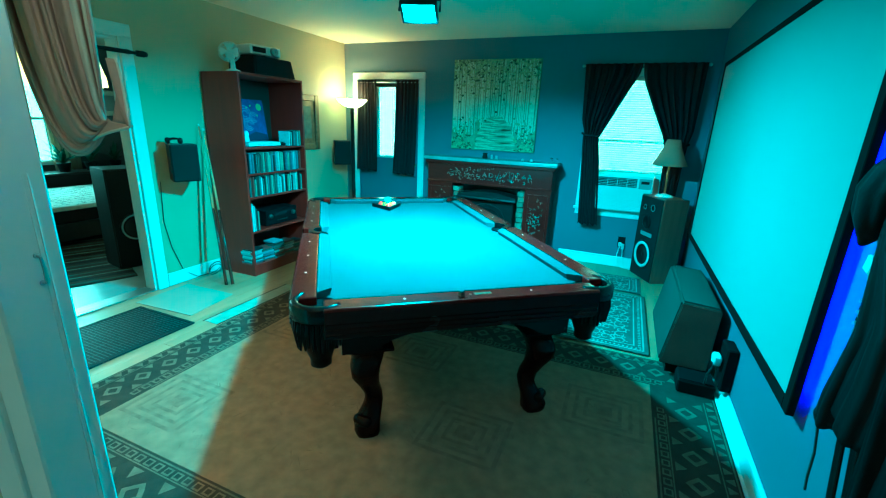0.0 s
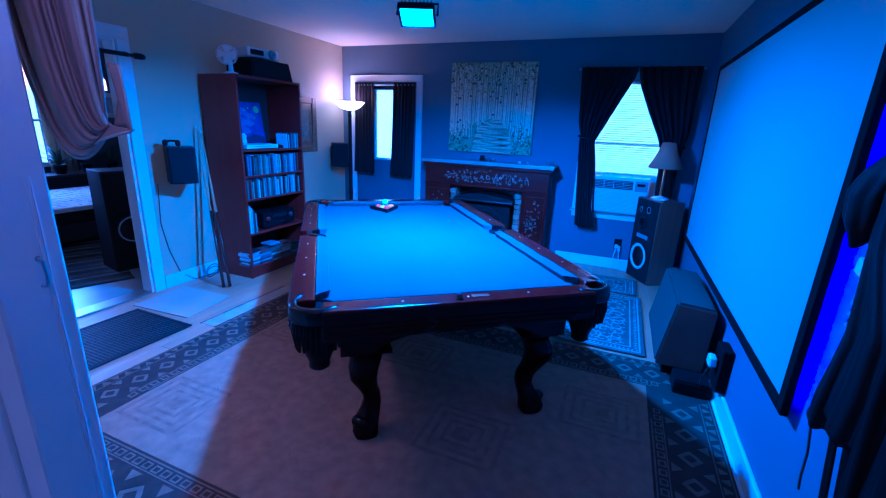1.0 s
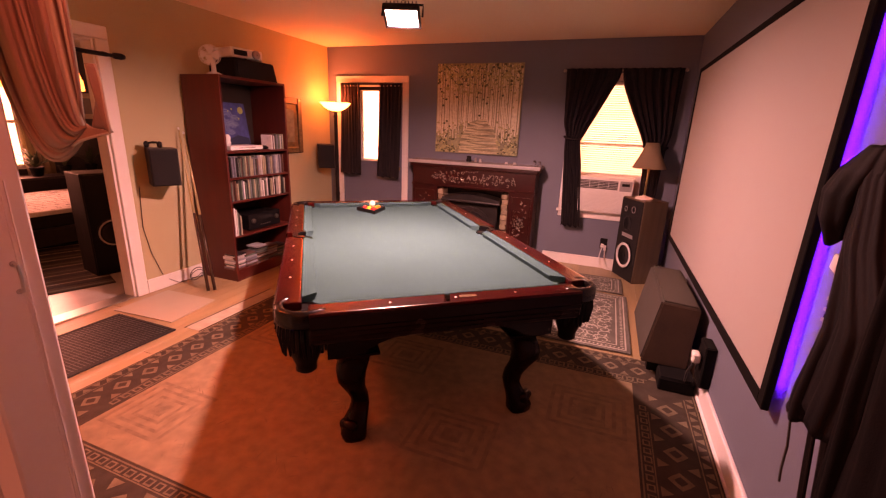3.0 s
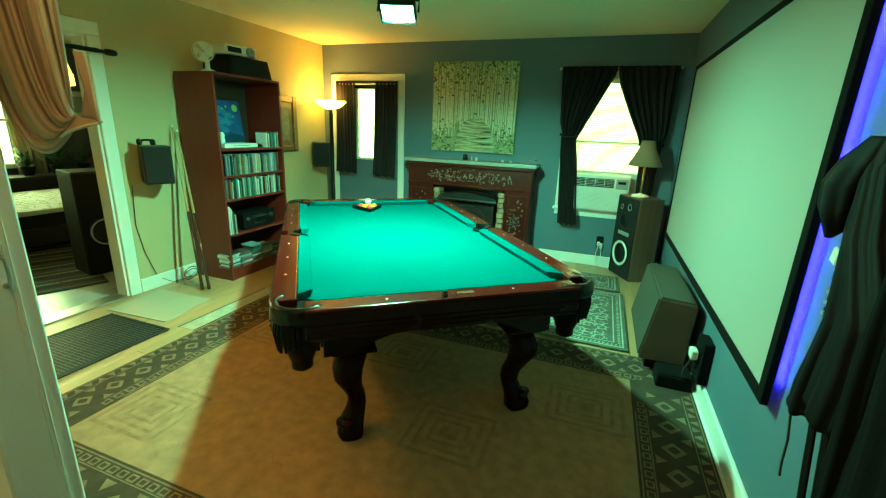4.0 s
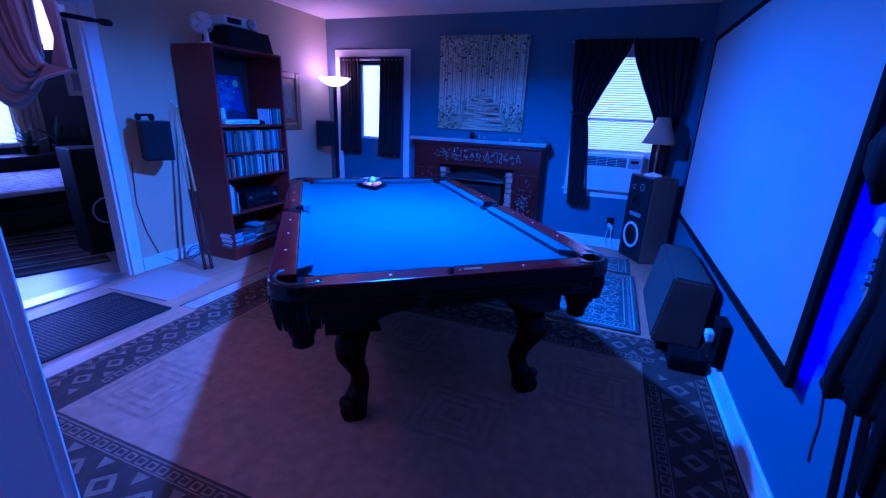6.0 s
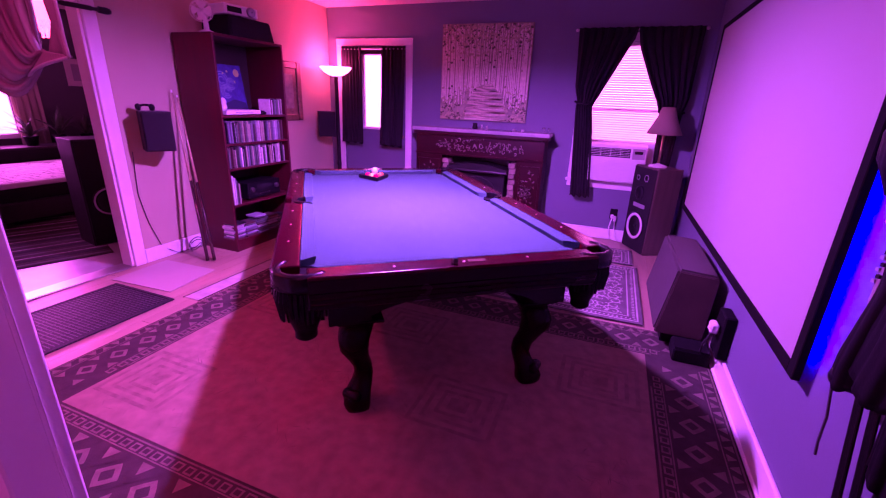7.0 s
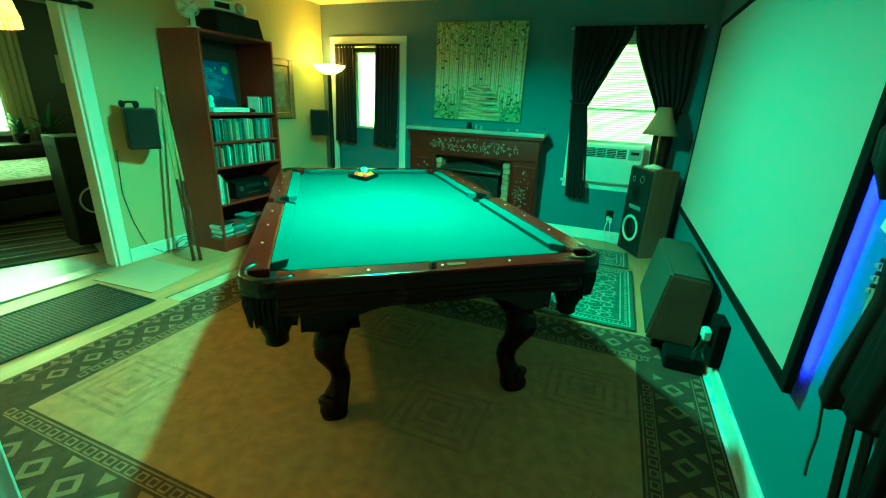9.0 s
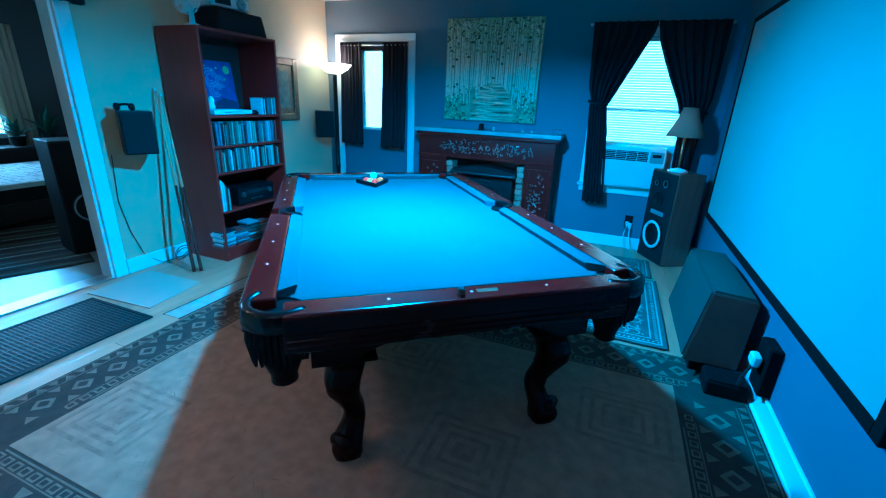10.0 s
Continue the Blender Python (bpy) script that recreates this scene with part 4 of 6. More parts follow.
for q, h in ((0.088, 0.042), (0.07, 0.068), (0.07, 0.018), (0.02, 0.075)):
    tube([(q * math.cos(j * math.pi / 12), q * math.sin(j * math.pi / 12), h) for j in range(25)], 0.0025, 4, cage, False)
part("cage", cage, M_WHITEPL, fan).matrix_local = pose(0, -0.02, 0.15, 75, 0, 40)
bl = bmesh.new()
for k in range(4):
    a = k * math.pi / 2
    sheet(lambda u, v: ((0.015 + 0.06 * v) * math.cos(a + (u - 0.5) * 1.1), (0.015 + 0.06 * v) * math.sin(a + (u - 0.5) * 1.1), 0.036 + 0.02 * u), 4, 3, bl)
thick(part("blades", bl, M_WHITEPL, fan), 0.002).matrix_local = pose(0, -0.02, 0.15, 75, 0, 40)

amp = thing("black_case", pose(-1.95, 3.24, SH), "black equipment case under the projector", "case")
part("body", prism([(-0.25, 0), (0.29, 0), (0.24, 0.17), (-0.24, 0.17)], -0.16, 0.16, "x", bevel=0.006), M_BLACK, amp)
part("grille", B((0.161, 0.165, -0.22, 0.22, 0.02, 0.14)), M_BLACKGRILLE, amp)
proj = thing("projector", pose(-1.95, 3.20, SH + 0.1715, 0, 0, -8), "white video projector on a black case", "projector")
part("body", B((-0.13, 0.13, -0.17, 0.17, 0.012, 0.095), bevel=0.014, seg=2), M_WHITEPL, proj)
part("lens_ring", lathe([(0.040, 0), (0.042, 0.02), (0.034, 0.03), (0.026, 0.03)], 20), M_GREYPL, proj, smooth=True).matrix_local = pose(0.125, 0.09, 0.055, 0, 90)
part("lens", lathe([(0.026, 0.0), (0.020, 0.012), (0.0, 0.016)], 20), M_BLACK, proj, smooth=True).matrix_local = pose(0.14, 0.09, 0.055, 0, 90)
part("vent", B((0.1295, 0.1325, -0.14, 0.0, 0.03, 0.075)), M_BLACK, proj)
part("top_panel", B((-0.06, 0.06, -0.12, 0.02, 0.095, 0.099), bevel=0.002), M_GREYPL, proj)
for x, y in ((-0.1, -0.13), (-0.1, 0.13), (0.1, 0)):
    part("foot", lathe([(0.012, 0), (0.012, 0.013)], 8, (x, y, 0)), M_BLACK, proj)


# ---------- pictures on the walls ----------
def forest_painting():
    x0, x1, z0, z1 = -0.61, 0.445, 1.235, 2.275
    w, h = x1 - x0, z1 - z0
    p = thing("forest_painting", pose(0, YF, 0), "large square canvas of pale birch trunks along a path", "painting")
    part("canvas", B((x0, x1, -0.035, -0.002, z0, z1), bevel=0.003), material("sage_paint", (0.25, 0.26, 0.16), 0.6, var=0.5, scale=9, fine=40, bump=0.25), p)
    r = random.Random(11)
    birch = material("birch_white_paint", (0.62, 0.58, 0.42), 0.6, var=0.25, scale=30)
    pale_leaf, dark_leaf, path, shade = bmesh.new(), bmesh.new(), bmesh.new(), bmesh.new()

    def quad(bm, pts, y):
        bm.faces.new([bm.verts.new((min(max(a, x0 + 0.004), x1 - 0.004), y, min(max(b, z0 + 0.004), z1 - 0.004))) for a, b in pts])

    def dome(u):
        """Height of the path's rounded outline over the foot, for u across the canvas."""
        q = (u - 0.54) / 0.24
        return 0.38 * math.sqrt(max(0.0, 1 - q * q))
    for i in range(64):
        u = (i + 0.5 + r.uniform(-0.45, 0.45)) / 64
        cx = x0 + 0.012 + u * (w - 0.024)
        far = 1 - min(1, abs(u - 0.54) * 2.2)
        wd = 0.0035 + 0.0075 * (1 - far) * r.random() + 0.002 * r.random()
        base = z0 + h * max(0.12 + 0.22 * r.random(), dome(u) + 0.02 * r.random())
        top = z1 - 0.005 - 0.10 * r.random() * r.random()
        s = r.uniform(-0.012, 0.012)
        trunk = bmesh.new()
        quad(trunk, [(cx - wd, base), (cx + wd, base), (cx + s + wd * 0.7, top), (cx + s - wd * 0.7, top)], -0.0359 - 0.0004 * (1 - far))
        part("trunk", trunk, birch, p)
        quad(shade, [(cx + wd, base), (cx + wd * 1.8, base), (cx + s + wd * 1.3, top), (cx + s + wd * 0.7, top)], -0.0357)
    n = 17
    for k in range(n):              # the lit path, banded by long shadows
        f0, f1 = k / n, (k + 0.74) / n
        q0, q1 = 0.24 * math.sqrt(max(0.02, 1 - f0 * f0)), 0.24 * math.sqrt(max(0.02, 1 - f1 * f1))
        c = x0 + 0.54 * w
        z, zt, sag = z0 + 0.01 + 0.38 * h * f0, z0 + 0.01 + 0.38 * h * f1, 0.020 * math.sin(k * 1.9)
        ln = r.uniform(0.55, 0.98)
        quad(path, [(c - q0 * w, z + sag), (c, z - 0.5 * sag), (c + q0 * w, z - sag), (c + q1 * w, zt - sag), (c, zt - 0.5 * sag), (c - q1 * w, zt + sag)], -0.0366)
        quad(shade, [(c - q0 * w * ln, zt + sag), (c + q0 * w * 0.5 * ln, zt - 0.6 * sag), (c + q0 * w * 0.8, zt + 0.004 - sag), (c - q0 * w * 0.6, zt + 0.006 + sag)], -0.0368)
    for i in range(1150):
        u = r.random()
        if r.random() < 0.58:
            cz = z1 - 0.01 - abs(r.gauss(0, 0.17))
        else:
            cz = z0 + 0.01 + abs(r.gauss(0, 0.15))
            if cz < z0 + h * dome(u):
                u = r.choice((r.random() * 0.24, 0.84 + 0.16 * r.random()))
        cx, q, a = x0 + 0.01 + u * (w - 0.02), r.uniform(0.005, 0.019), r.uniform(0, 3)
        quad(dark_leaf if r.random() < 0.28 else pale_leaf, [(cx + q * math.cos(a + j * 1.2566), cz + 0.8 * q * math.sin(a + j * 1.2566)) for j in range(5)], -0.0370 - 0.0003 * r.random())
    tagged(part("foliage", pale_leaf, material("olive_paint", (0.34, 0.34, 0.17), 0.6, var=0.6, scale=25), p), kind="stuff")
    tagged(part("path", path, material("path_cream_paint", (0.56, 0.50, 0.32), 0.6, var=0.25, scale=20), p), kind="stuff")
    tagged(part("painted_shade", shade, material("bark_brown_paint", (0.26, 0.23, 0.13), 0.6, var=0.4), p), kind="stuff")
    tagged(part("undergrowth", dark_leaf, material("deep_green_paint", (0.07, 0.09, 0.04), 0.6, var=0.4), p), kind="stuff")


forest_painting()


def framed(name, m, w, h, bar, frame_mat, label, art, mount):
    p = thing(name, m, label, "framed picture")
    for a in (-1, 1):
        part("frame_side", B((a * w / 2 - bar / 2, a * w / 2 + bar / 2, -0.03, 0, -h / 2 - bar / 2, h / 2 + bar / 2), bevel=0.008), frame_mat, p)
        part("frame_rail", B((-w / 2 + bar / 2, w / 2 - bar / 2, -0.028, 0, a * h / 2 - bar / 2, a * h / 2 + bar / 2), bevel=0.008), frame_mat, p)
    part("mount", B((-w / 2 + bar / 2, w / 2 - bar / 2, -0.012, -0.002, -h / 2 + bar / 2, h / 2 - bar / 2)), mount, p)
    part("picture", B((-w * 0.3, w * 0.3, -0.014, -0.011, -h * 0.33, h * 0.33)), art, p)
    return p


framed("framed_print", pose(XL + 0.001, 4.10, 1.48, 0, 0, 90), 0.50, 0.58, 0.075, M_GILT, "landscape print in a wide bronze frame",
       material("dim_landscape_paint", (0.16, 0.15, 0.11), 0.5, var=0.7, scale=9, fine=30), M_GILT)

# ---------- wall speakers ----------
def wall_speaker(m, label):
    s = thing("wall_speaker", m, label, "speaker", "speakers on the beige wall")
    part("cabinet", B((-0.105, 0.105, -0.10, 0.10, 0, 0.31), bevel=0.006, seg=2), M_BLACKWOOD, s)
    part("grille", B((-0.098, 0.098, -0.112, -0.10, 0.008, 0.302), bevel=0.005), M_BLACKGRILLE, s)
    part("bracket", B((-0.03, 0.03, 0.10, 0.16, 0.10, 0.20), bevel=0.004), M_BLACK, s)
    return s


wall_speaker(pose(-2.06, 2.385, 0.965, 0, 0, 62), "black box speaker on a bracket with a headset on top")
wall_speaker(pose(-2.06, 4.66, 0.955, 0, 0, 40), "black box speaker on a bracket beside the floor lamp")
hs = thing("headset", pose(-2.07, 2.33, 1.2755, 0, 0, 30), "black headset lying on the wall speaker", "headset")
part("band", tube([(-0.05, 0, 0.02), (-0.046, 0.012, 0.036), (-0.018, 0.02, 0.044), (0.018, 0.02, 0.044), (0.046, 0.012, 0.036), (0.05, 0, 0.02)], 0.010, 8), M_BLACK, hs, smooth=True)
for x in (-0.05, 0.05):
    part("ear_cup", lathe([(0.024, -0.012), (0.028, 0), (0.024, 0.012)], 14), M_BLACK, hs, smooth=True).matrix_local = pose(x, 0, 0.028, 0, 90)
cable = part("speaker_cable", tube([(XL + 0.012, 2.26, 0.95), (XL + 0.008, 2.24, 0.6), (XL + 0.008, 2.28, 0.35), (XL + 0.01, 2.36, 0.10), (XL + 0.03, 2.48, 0.012), (XL + 0.05, 2.75, 0.008)], 0.003, 6), M_CABLE)
tagged(cable, "thin dark cable hanging down the beige wall", "cable")

# ---------- cues in a corner stand ----------
for k, (bx, by, tx, ty, h) in enumerate(((-1.80, 2.46, -2.19, 2.67, 1.44), (-1.765, 2.50, -2.19, 2.715, 1.40))):
    c = thing("pool_cue", pose(0, 0, 0), "pale maple pool cue with a dark butt leaning by the bookshelf", "pool cue", "cues leaning by the bookshelf")
    p, q = Vector((bx, by, 0.004)), Vector((tx, ty, h))
    part("butt", tube([p, p.lerp(q, 0.48)], [0.0145, 0.0115], 10), M_CUEBUTT, c, smooth=True)
    part("shaft", tube([p.lerp(q, 0.48), p.lerp(q, 0.985)], [0.0115, 0.0065], 10), M_CUE, c, smooth=True)
    part("tip", tube([p.lerp(q, 0.985), q], 0.0064, 8), M_WHITEPL, c)
coil = part("cable_coil", tube([(-2.10 + 0.065 * math.cos(a * 0.5236), 2.60 + 0.05 * math.sin(a * 0.5236), 0.055 + 0.045 * math.sin(a * 0.5236) + 0.002 * a) for a in range(25)], 0.004, 6), M_CABLE, smooth=True)
tagged(coil, "loose dark cable coil leaning at the baseboard", "cable")

# ---------- floor lamp ----------
torch = thing("floor_lamp", pose(-1.965, 4.77, 0), "black torchiere floor lamp with a glowing glass bowl", "floor lamp")
part("base", lathe([(0.14, 0), (0.142, 0.012), (0.12, 0.025), (0.03, 0.035), (0.02, 0.06)], 24), M_BLACK, torch, smooth=True)
part("pole", lathe([(0.026, 0.05), (0.026, 0.58), (0.031, 0.59), (0.031, 0.61), (0.026, 0.62), (0.024, 1.60), (0.03, 1.62), (0.02, 1.65), (0.035, 1.69)], 14), M_BLACK, torch, smooth=True)
bowl = part("glass_bowl", bmesh.new(), M_BOWL, torch, "lit frosted glass bowl")
bmb = bmesh.new()
prof = [(0.03, 1.685), (0.09, 1.70), (0.15, 1.735), (0.195, 1.785), (0.20, 1.79), (0.192, 1.79), (0.145, 1.742), (0.085, 1.712), (0.0, 1.70)]
rings = [[bmb.verts.new((max(q, 0.001) * math.cos(k * math.pi / 14), max(q, 0.001) * math.sin(k * math.pi / 14), z)) for k in range(28)] for q, z in prof]
for q, w in zip(rings, rings[1:]):
    for k in range(28):
        bmb.faces.new((q[k], q[(k + 1) % 28], w[(k + 1) % 28], w[k])).smooth = True
bmb.to_mesh(bowl.data)
bmb.free()


# ---------- curtains ----------
def curtain(name, outer, inner, z0, z1, y, folds, depth, label, group, category="curtain"):
    """A pleated panel between two edges, each given as (height, x) pairs from low to high."""
    def fn(u, v):
        z = z0 + (z1 - z0) * v
        a, b = lerp(outer, z), lerp(inner, z)
        squeeze = min(1.0, 0.35 + abs(b - a) / 0.5)
        f = math.sin(2 * math.pi * folds * u + 0.7 * math.sin(3 * v)) * depth * squeeze
        f += 0.35 * depth * math.sin(2 * math.pi * folds * 2.3 * u + 2 * v)
        hem = 0.012 * math.sin(6.28 * folds * u * 0.5) if v == 0 else 0
        return (a + (b - a) * u, y - 0.012 + f, z + hem)
    ob = part(name, sheet(fn, 72, 34), M_CURTAIN, smooth=True)
    thick(ob, 0.003)
    return tagged(ob, label, category, group)


rod = thing("curtain_rod", pose(0, 4.92, 2.178), "thin metal curtain rod with small end knobs", "curtain rod")
part("bar", tube([(0.92, 0, 0.004), (2.07, 0, -0.004)], 0.008, 8), M_METAL, rod)
for x in (0.905, 2.085):
    part("finial", lathe([(0.012, -0.015), (0.016, 0), (0.010, 0.015)], 10), M_METAL, rod, smooth=True).matrix_local = pose(x, 0, 0, 0, 90)
for x in (0.96, 1.50, 2.03):
    part("bracket", tube([(x, 0, 0), (x, 0.04, 0.01), (x, 0.08, 0.01)], 0.005, 6), M_METAL, rod)
curtain("window_curtain", [(0.48, 1.05), (1.44, 0.985), (1.50, 0.995), (1.62, 0.955), (2.19, 0.925)], [(0.48, 1.26), (1.2, 1.19), (1.44, 1.15), (1.52, 1.19), (1.75, 1.30), (2.0, 1.42), (2.10, 1.47), (2.19, 1.485)],
        0.48, 2.195, 4.90, 7, 0.020, "dark charcoal curtain drawn to one side and tied", "curtains at the window")
curtain("window_curtain", [(0.52, 1.98), (1.30, 2.01), (1.42, 2.02), (1.55, 2.05), (2.19, 2.065)], [(0.52, 1.86), (1.0, 1.83), (1.36, 1.82), (1.50, 1.77), (1.75, 1.645), (2.0, 1.53), (2.10, 1.505), (2.19, 1.49)],
        0.52, 2.195, 4.90, 7, 0.020, "dark charcoal curtain pulled back beside the lamp", "curtains at the window")
for x0, x1, z in ((0.975, 1.165, 1.47), (1.80, 2.03, 1.40)):
    tie = part("tie_back", tube([(x0, 4.90, z + 0.02), (x0 + 0.03, 4.855, z + 0.005), ((x0 + x1) / 2, 4.845, z - 0.005), (x1 - 0.03, 4.855, z), (x1, 4.89, z + 0.02)], 0.012, 8), M_CURTAIN, smooth=True)
    tagged(tie, "dark cloth tie-back round the gathered curtain", "tie-back", "curtain tie-backs")
drod = thing("curtain_rod", pose(0, 4.93, 2.015), "thin rod across the door head", "curtain rod")
part("bar", tube([(-2.0, 0, 0), (-1.07, 0, 0)], 0.007, 8), M_METAL, drod)
curtain("door_curtain", [(0.87, -2.005), (2.03, -1.985)], [(0.87, -1.675), (2.03, -1.69)], 0.87, 2.045, 4.93, 6, 0.016, "short charcoal curtain hanging open over the door glass", "curtains at the door")
curtain("door_curtain", [(0.86, -1.43), (2.03, -1.40)], [(0.86, -1.10), (2.03, -1.075)], 0.86, 2.045, 4.93, 6, 0.016, "short charcoal curtain hanging open over the door glass", "curtains at the door")

# ---------- fireplace ----------
fp = thing("fireplace", pose(0, YF, 0), "dark carved wooden fireplace surround with an iron insert", "fireplace")
part("mantel_shelf", B((-0.865, 0.775, -0.30, -0.001, 1.105, 1.145), bevel=0.006, seg=2), M_MANTELTOP, fp, "pale worn mantel shelf")
part("cornice", B((-0.845, 0.755, -0.275, -0.002, 1.06, 1.105), bevel=0.010, seg=2), M_MANTEL, fp)
part("frieze", B((-0.82, 0.73, -0.25, -0.002, 0.83, 1.06), bevel=0.004), M_MANTEL, fp)
part("frieze_moulding", B((-0.83, 0.74, -0.262, -0.25, 0.83, 0.855), bevel=0.005), M_MANTEL, fp)
for x0, x1 in ((-0.82, -0.48), (0.43, 0.73)):
    pil = part("pilaster", B((x0, x1, -0.25, -0.002, 0, 0.83), bevel=0.004), M_MANTEL, fp)
    part("panel_frame", B((x0 + 0.03, x0 + 0.05, -0.262, -0.25, 0.14, 0.78), (x1 - 0.05, x1 - 0.03, -0.262, -0.25, 0.14, 0.78),
                          (x0 + 0.05, x1 - 0.05, -0.262, -0.25, 0.14, 0.16), (x0 + 0.05, x1 - 0.05, -0.262, -0.25, 0.76, 0.78)), M_MANTEL, pil)
    part("plinth", B((x0 - 0.015, x1 + 0.015, -0.27, -0.25, 0, 0.12), bevel=0.004), M_MANTEL, pil)
    bm = bmesh.new()
    r = random.Random(int(x1 * 100))
    for k in range(46):
        a = r.uniform(0, 6.28)
        cx, cz = (x0 + x1) / 2 + r.gauss(0, 0.045), 0.47 + r.gauss(0, 0.13)
        cx, cz = min(max(cx, x0 + 0.07), x1 - 0.07), min(max(cz, 0.2), 0.72)
        tube([(cx, -0.252, cz), (cx + 0.02 * math.cos(a), -0.262, cz + 0.02 * math.sin(a)), (cx + 0.03 * math.cos(a + 0.8), -0.252, cz + 0.03 * math.sin(a + 0.8))], [0.004, 0.007, 0.003], 5, bm)
    tagged(part("carving", bm, M_CARVE, pil, "carved leaves with gloss highlights in their colour"), kind="stuff")
bm = bmesh.new()
r = random.Random(3)
for side in (-1, 1):         # leaf scrolls that fan out from the letters
    for i in range(9):
        for row in (-1, 0, 1):
            cx, cz = -0.032 + side * (0.120 + 0.046 * i) + r.gauss(0, 0.014), 0.955 + row * (0.052 - 0.0035 * i) + r.gauss(0, 0.012)
            a0, q = r.uniform(0, 6.28), r.uniform(0.013, 0.032)
            tube([(cx + q * (1 - k / 9) * math.cos(a0 + side * k * 0.75), -0.252 - 0.010 * math.sin(math.pi * k / 7), cz + q * (1 - k / 9) * math.sin(a0 + side * k * 0.75)) for k in range(8)],
                 [0.003, 0.005, 0.0055, 0.005, 0.0045, 0.004, 0.0035, 0.003], 5, bm)
for k in range(16):          # small buds over and under the letters
    cx, cz = -0.13 + 0.0115 * k, (1.028, 0.898)[k % 2] + r.gauss(0, 0.004)
    tube([(cx, -0.251, cz), (cx, -0.262, cz + 0.004), (cx + 0.004, -0.251, cz + 0.010)], [0.004, 0.006, 0.003], 5, bm)
tagged(part("frieze_carving", bm, M_CARVE, fp, "scrolling leaf carving with gloss highlights in its colour"), kind="stuff")
for txt, x in (("A", -0.095), ("D", -0.02)):
    cu = bpy.data.curves.new("letter", "FONT")
    cu.body, cu.size, cu.extrude, cu.bevel_depth = txt, 0.075, 0.006, 0.001
    tmp = bpy.data.objects.new("letter", cu)
    me = bpy.data.meshes.new_from_object(tmp)
    bpy.data.objects.remove(tmp)
    ob = new("letter", me)
    me.materials.append(M_CARVE)
    ob.parent = fp
    ob.matrix_local = pose(x, -0.262, 0.935, 90)
part("hearth_recess", B((-0.48, 0.43, -0.06, -0.002, 0, 0.83)), M_IRON, fp)
part("hearth_slab", B((-0.6, 0.55, -0.45, -0.25, 0.0, 0.02), bevel=0.004), M_IRON, fp)
bmat = material("pale_firebrick", (0.30, 0.22, 0.15), 0.8, var=0.3, scale=20, bump=0.3, random_tint=0.2)
brick = None
for row in range(13):
    for x in ((0.345, 0.425), (-0.475, -0.395)):
        if brick is None:
            brick = part("brick", B((-0.038, 0.038, -0.085, 0.085, 0, 0.054), bevel=0.004), bmat, fp)
        else:
            o = brick
            brick = new("brick", o.data)
            brick.parent = fp
        brick.matrix_local = pose(sum(x) / 2 + (0.004 if row % 2 else -0.004), -0.155, row * 0.0615)
stove = thing("stove_insert", pose(-0.02, YF - 0.20, 0.02), "black cast-iron stove insert with an arched front", "stove")
part("firebox", B((-0.33, 0.33, -0.06, 0.13, 0, 0.66), bevel=0.01), M_IRON, stove)
part("hood", prism([(-0.36, 0.66)] + [(-0.36 + 0.72 * k / 14, 0.70 + 0.05 * math.sin(math.pi * k / 14)) for k in range(15)] + [(0.36, 0.66)], -0.13, 0.10, "y"), M_IRON, stove)
part("door", prism([(-0.24, 0.10), (0.24, 0.10)] + [(0.24 * math.cos(math.pi * k / 16), 0.40 + 0.20 * math.sin(math.pi * k / 16)) for k in range(17)], -0.085, -0.06, "y", bevel=0.006), M_IRON, stove)
for q in (0.20, 0.15, 0.10):
    part("rib", tube([(q * math.cos(math.pi * k / 14), -0.088, 0.38 + q * 0.85 * math.sin(math.pi * k / 14)) for k in range(15)], 0.008, 6), M_IRON, stove)
part("lip", tube([(-0.37, -0.13, 0.665), (0.37, -0.13, 0.665)], 0.014, 8), M_IRON, stove)

for x, w, h, mt, nm, lb in ((-0.115, 0.032, 0.07, M_BLACK, "mantel_clock", "small dark round clock standing on the mantel"), (-0.03, 0.012, 0.05, M_METAL, "trinket", "small metal trinket on the mantel shelf"),
                            (0.03, 0.014, 0.04, M_METAL, "trinket", "small metal trinket on the mantel shelf"), (0.35, 0.018, 0.025, M_METAL, "trinket", "small low dish on the mantel shelf"),
                            (0.45, 0.018, 0.025, M_METAL, "trinket", "small low dish on the mantel shelf"), (0.68, 0.018, 0.06, M_GLASS, "drinking_glass", "small clear glass on the mantel shelf"),
                            (0.74, 0.016, 0.055, M_GLASS, "drinking_glass", "small clear glass on the mantel shelf")):
    ob = part(nm, lathe([(w, 0), (w * 1.1, h * 0.25), (w * 0.85, h * 0.6), (w, h * 0.9), (w * 0.5, h)], 12), mt, smooth=True)
    ob.matrix_world = pose(x, 4.85, 1.1455)
    tagged(ob, lb, nm.split("_")[-1])

# ---------- window corner: floor speaker and table lamp ----------
SPK = pose(1.895, 4.765, 0, 0, 0, -61)
tower = thing("floor_speaker", SPK, "tall walnut floor speaker with exposed white-ringed woofer", "speaker")
part("cabinet", B((-0.20, 0.20, -0.13, 0.135, 0.0, 0.89), bevel=0.005), M_SPKWOOD, tower)
part("baffle", B((-0.19, 0.19, -0.142, -0.13, 0.012, 0.878), bevel=0.003), M_BLACKGRILLE, tower)


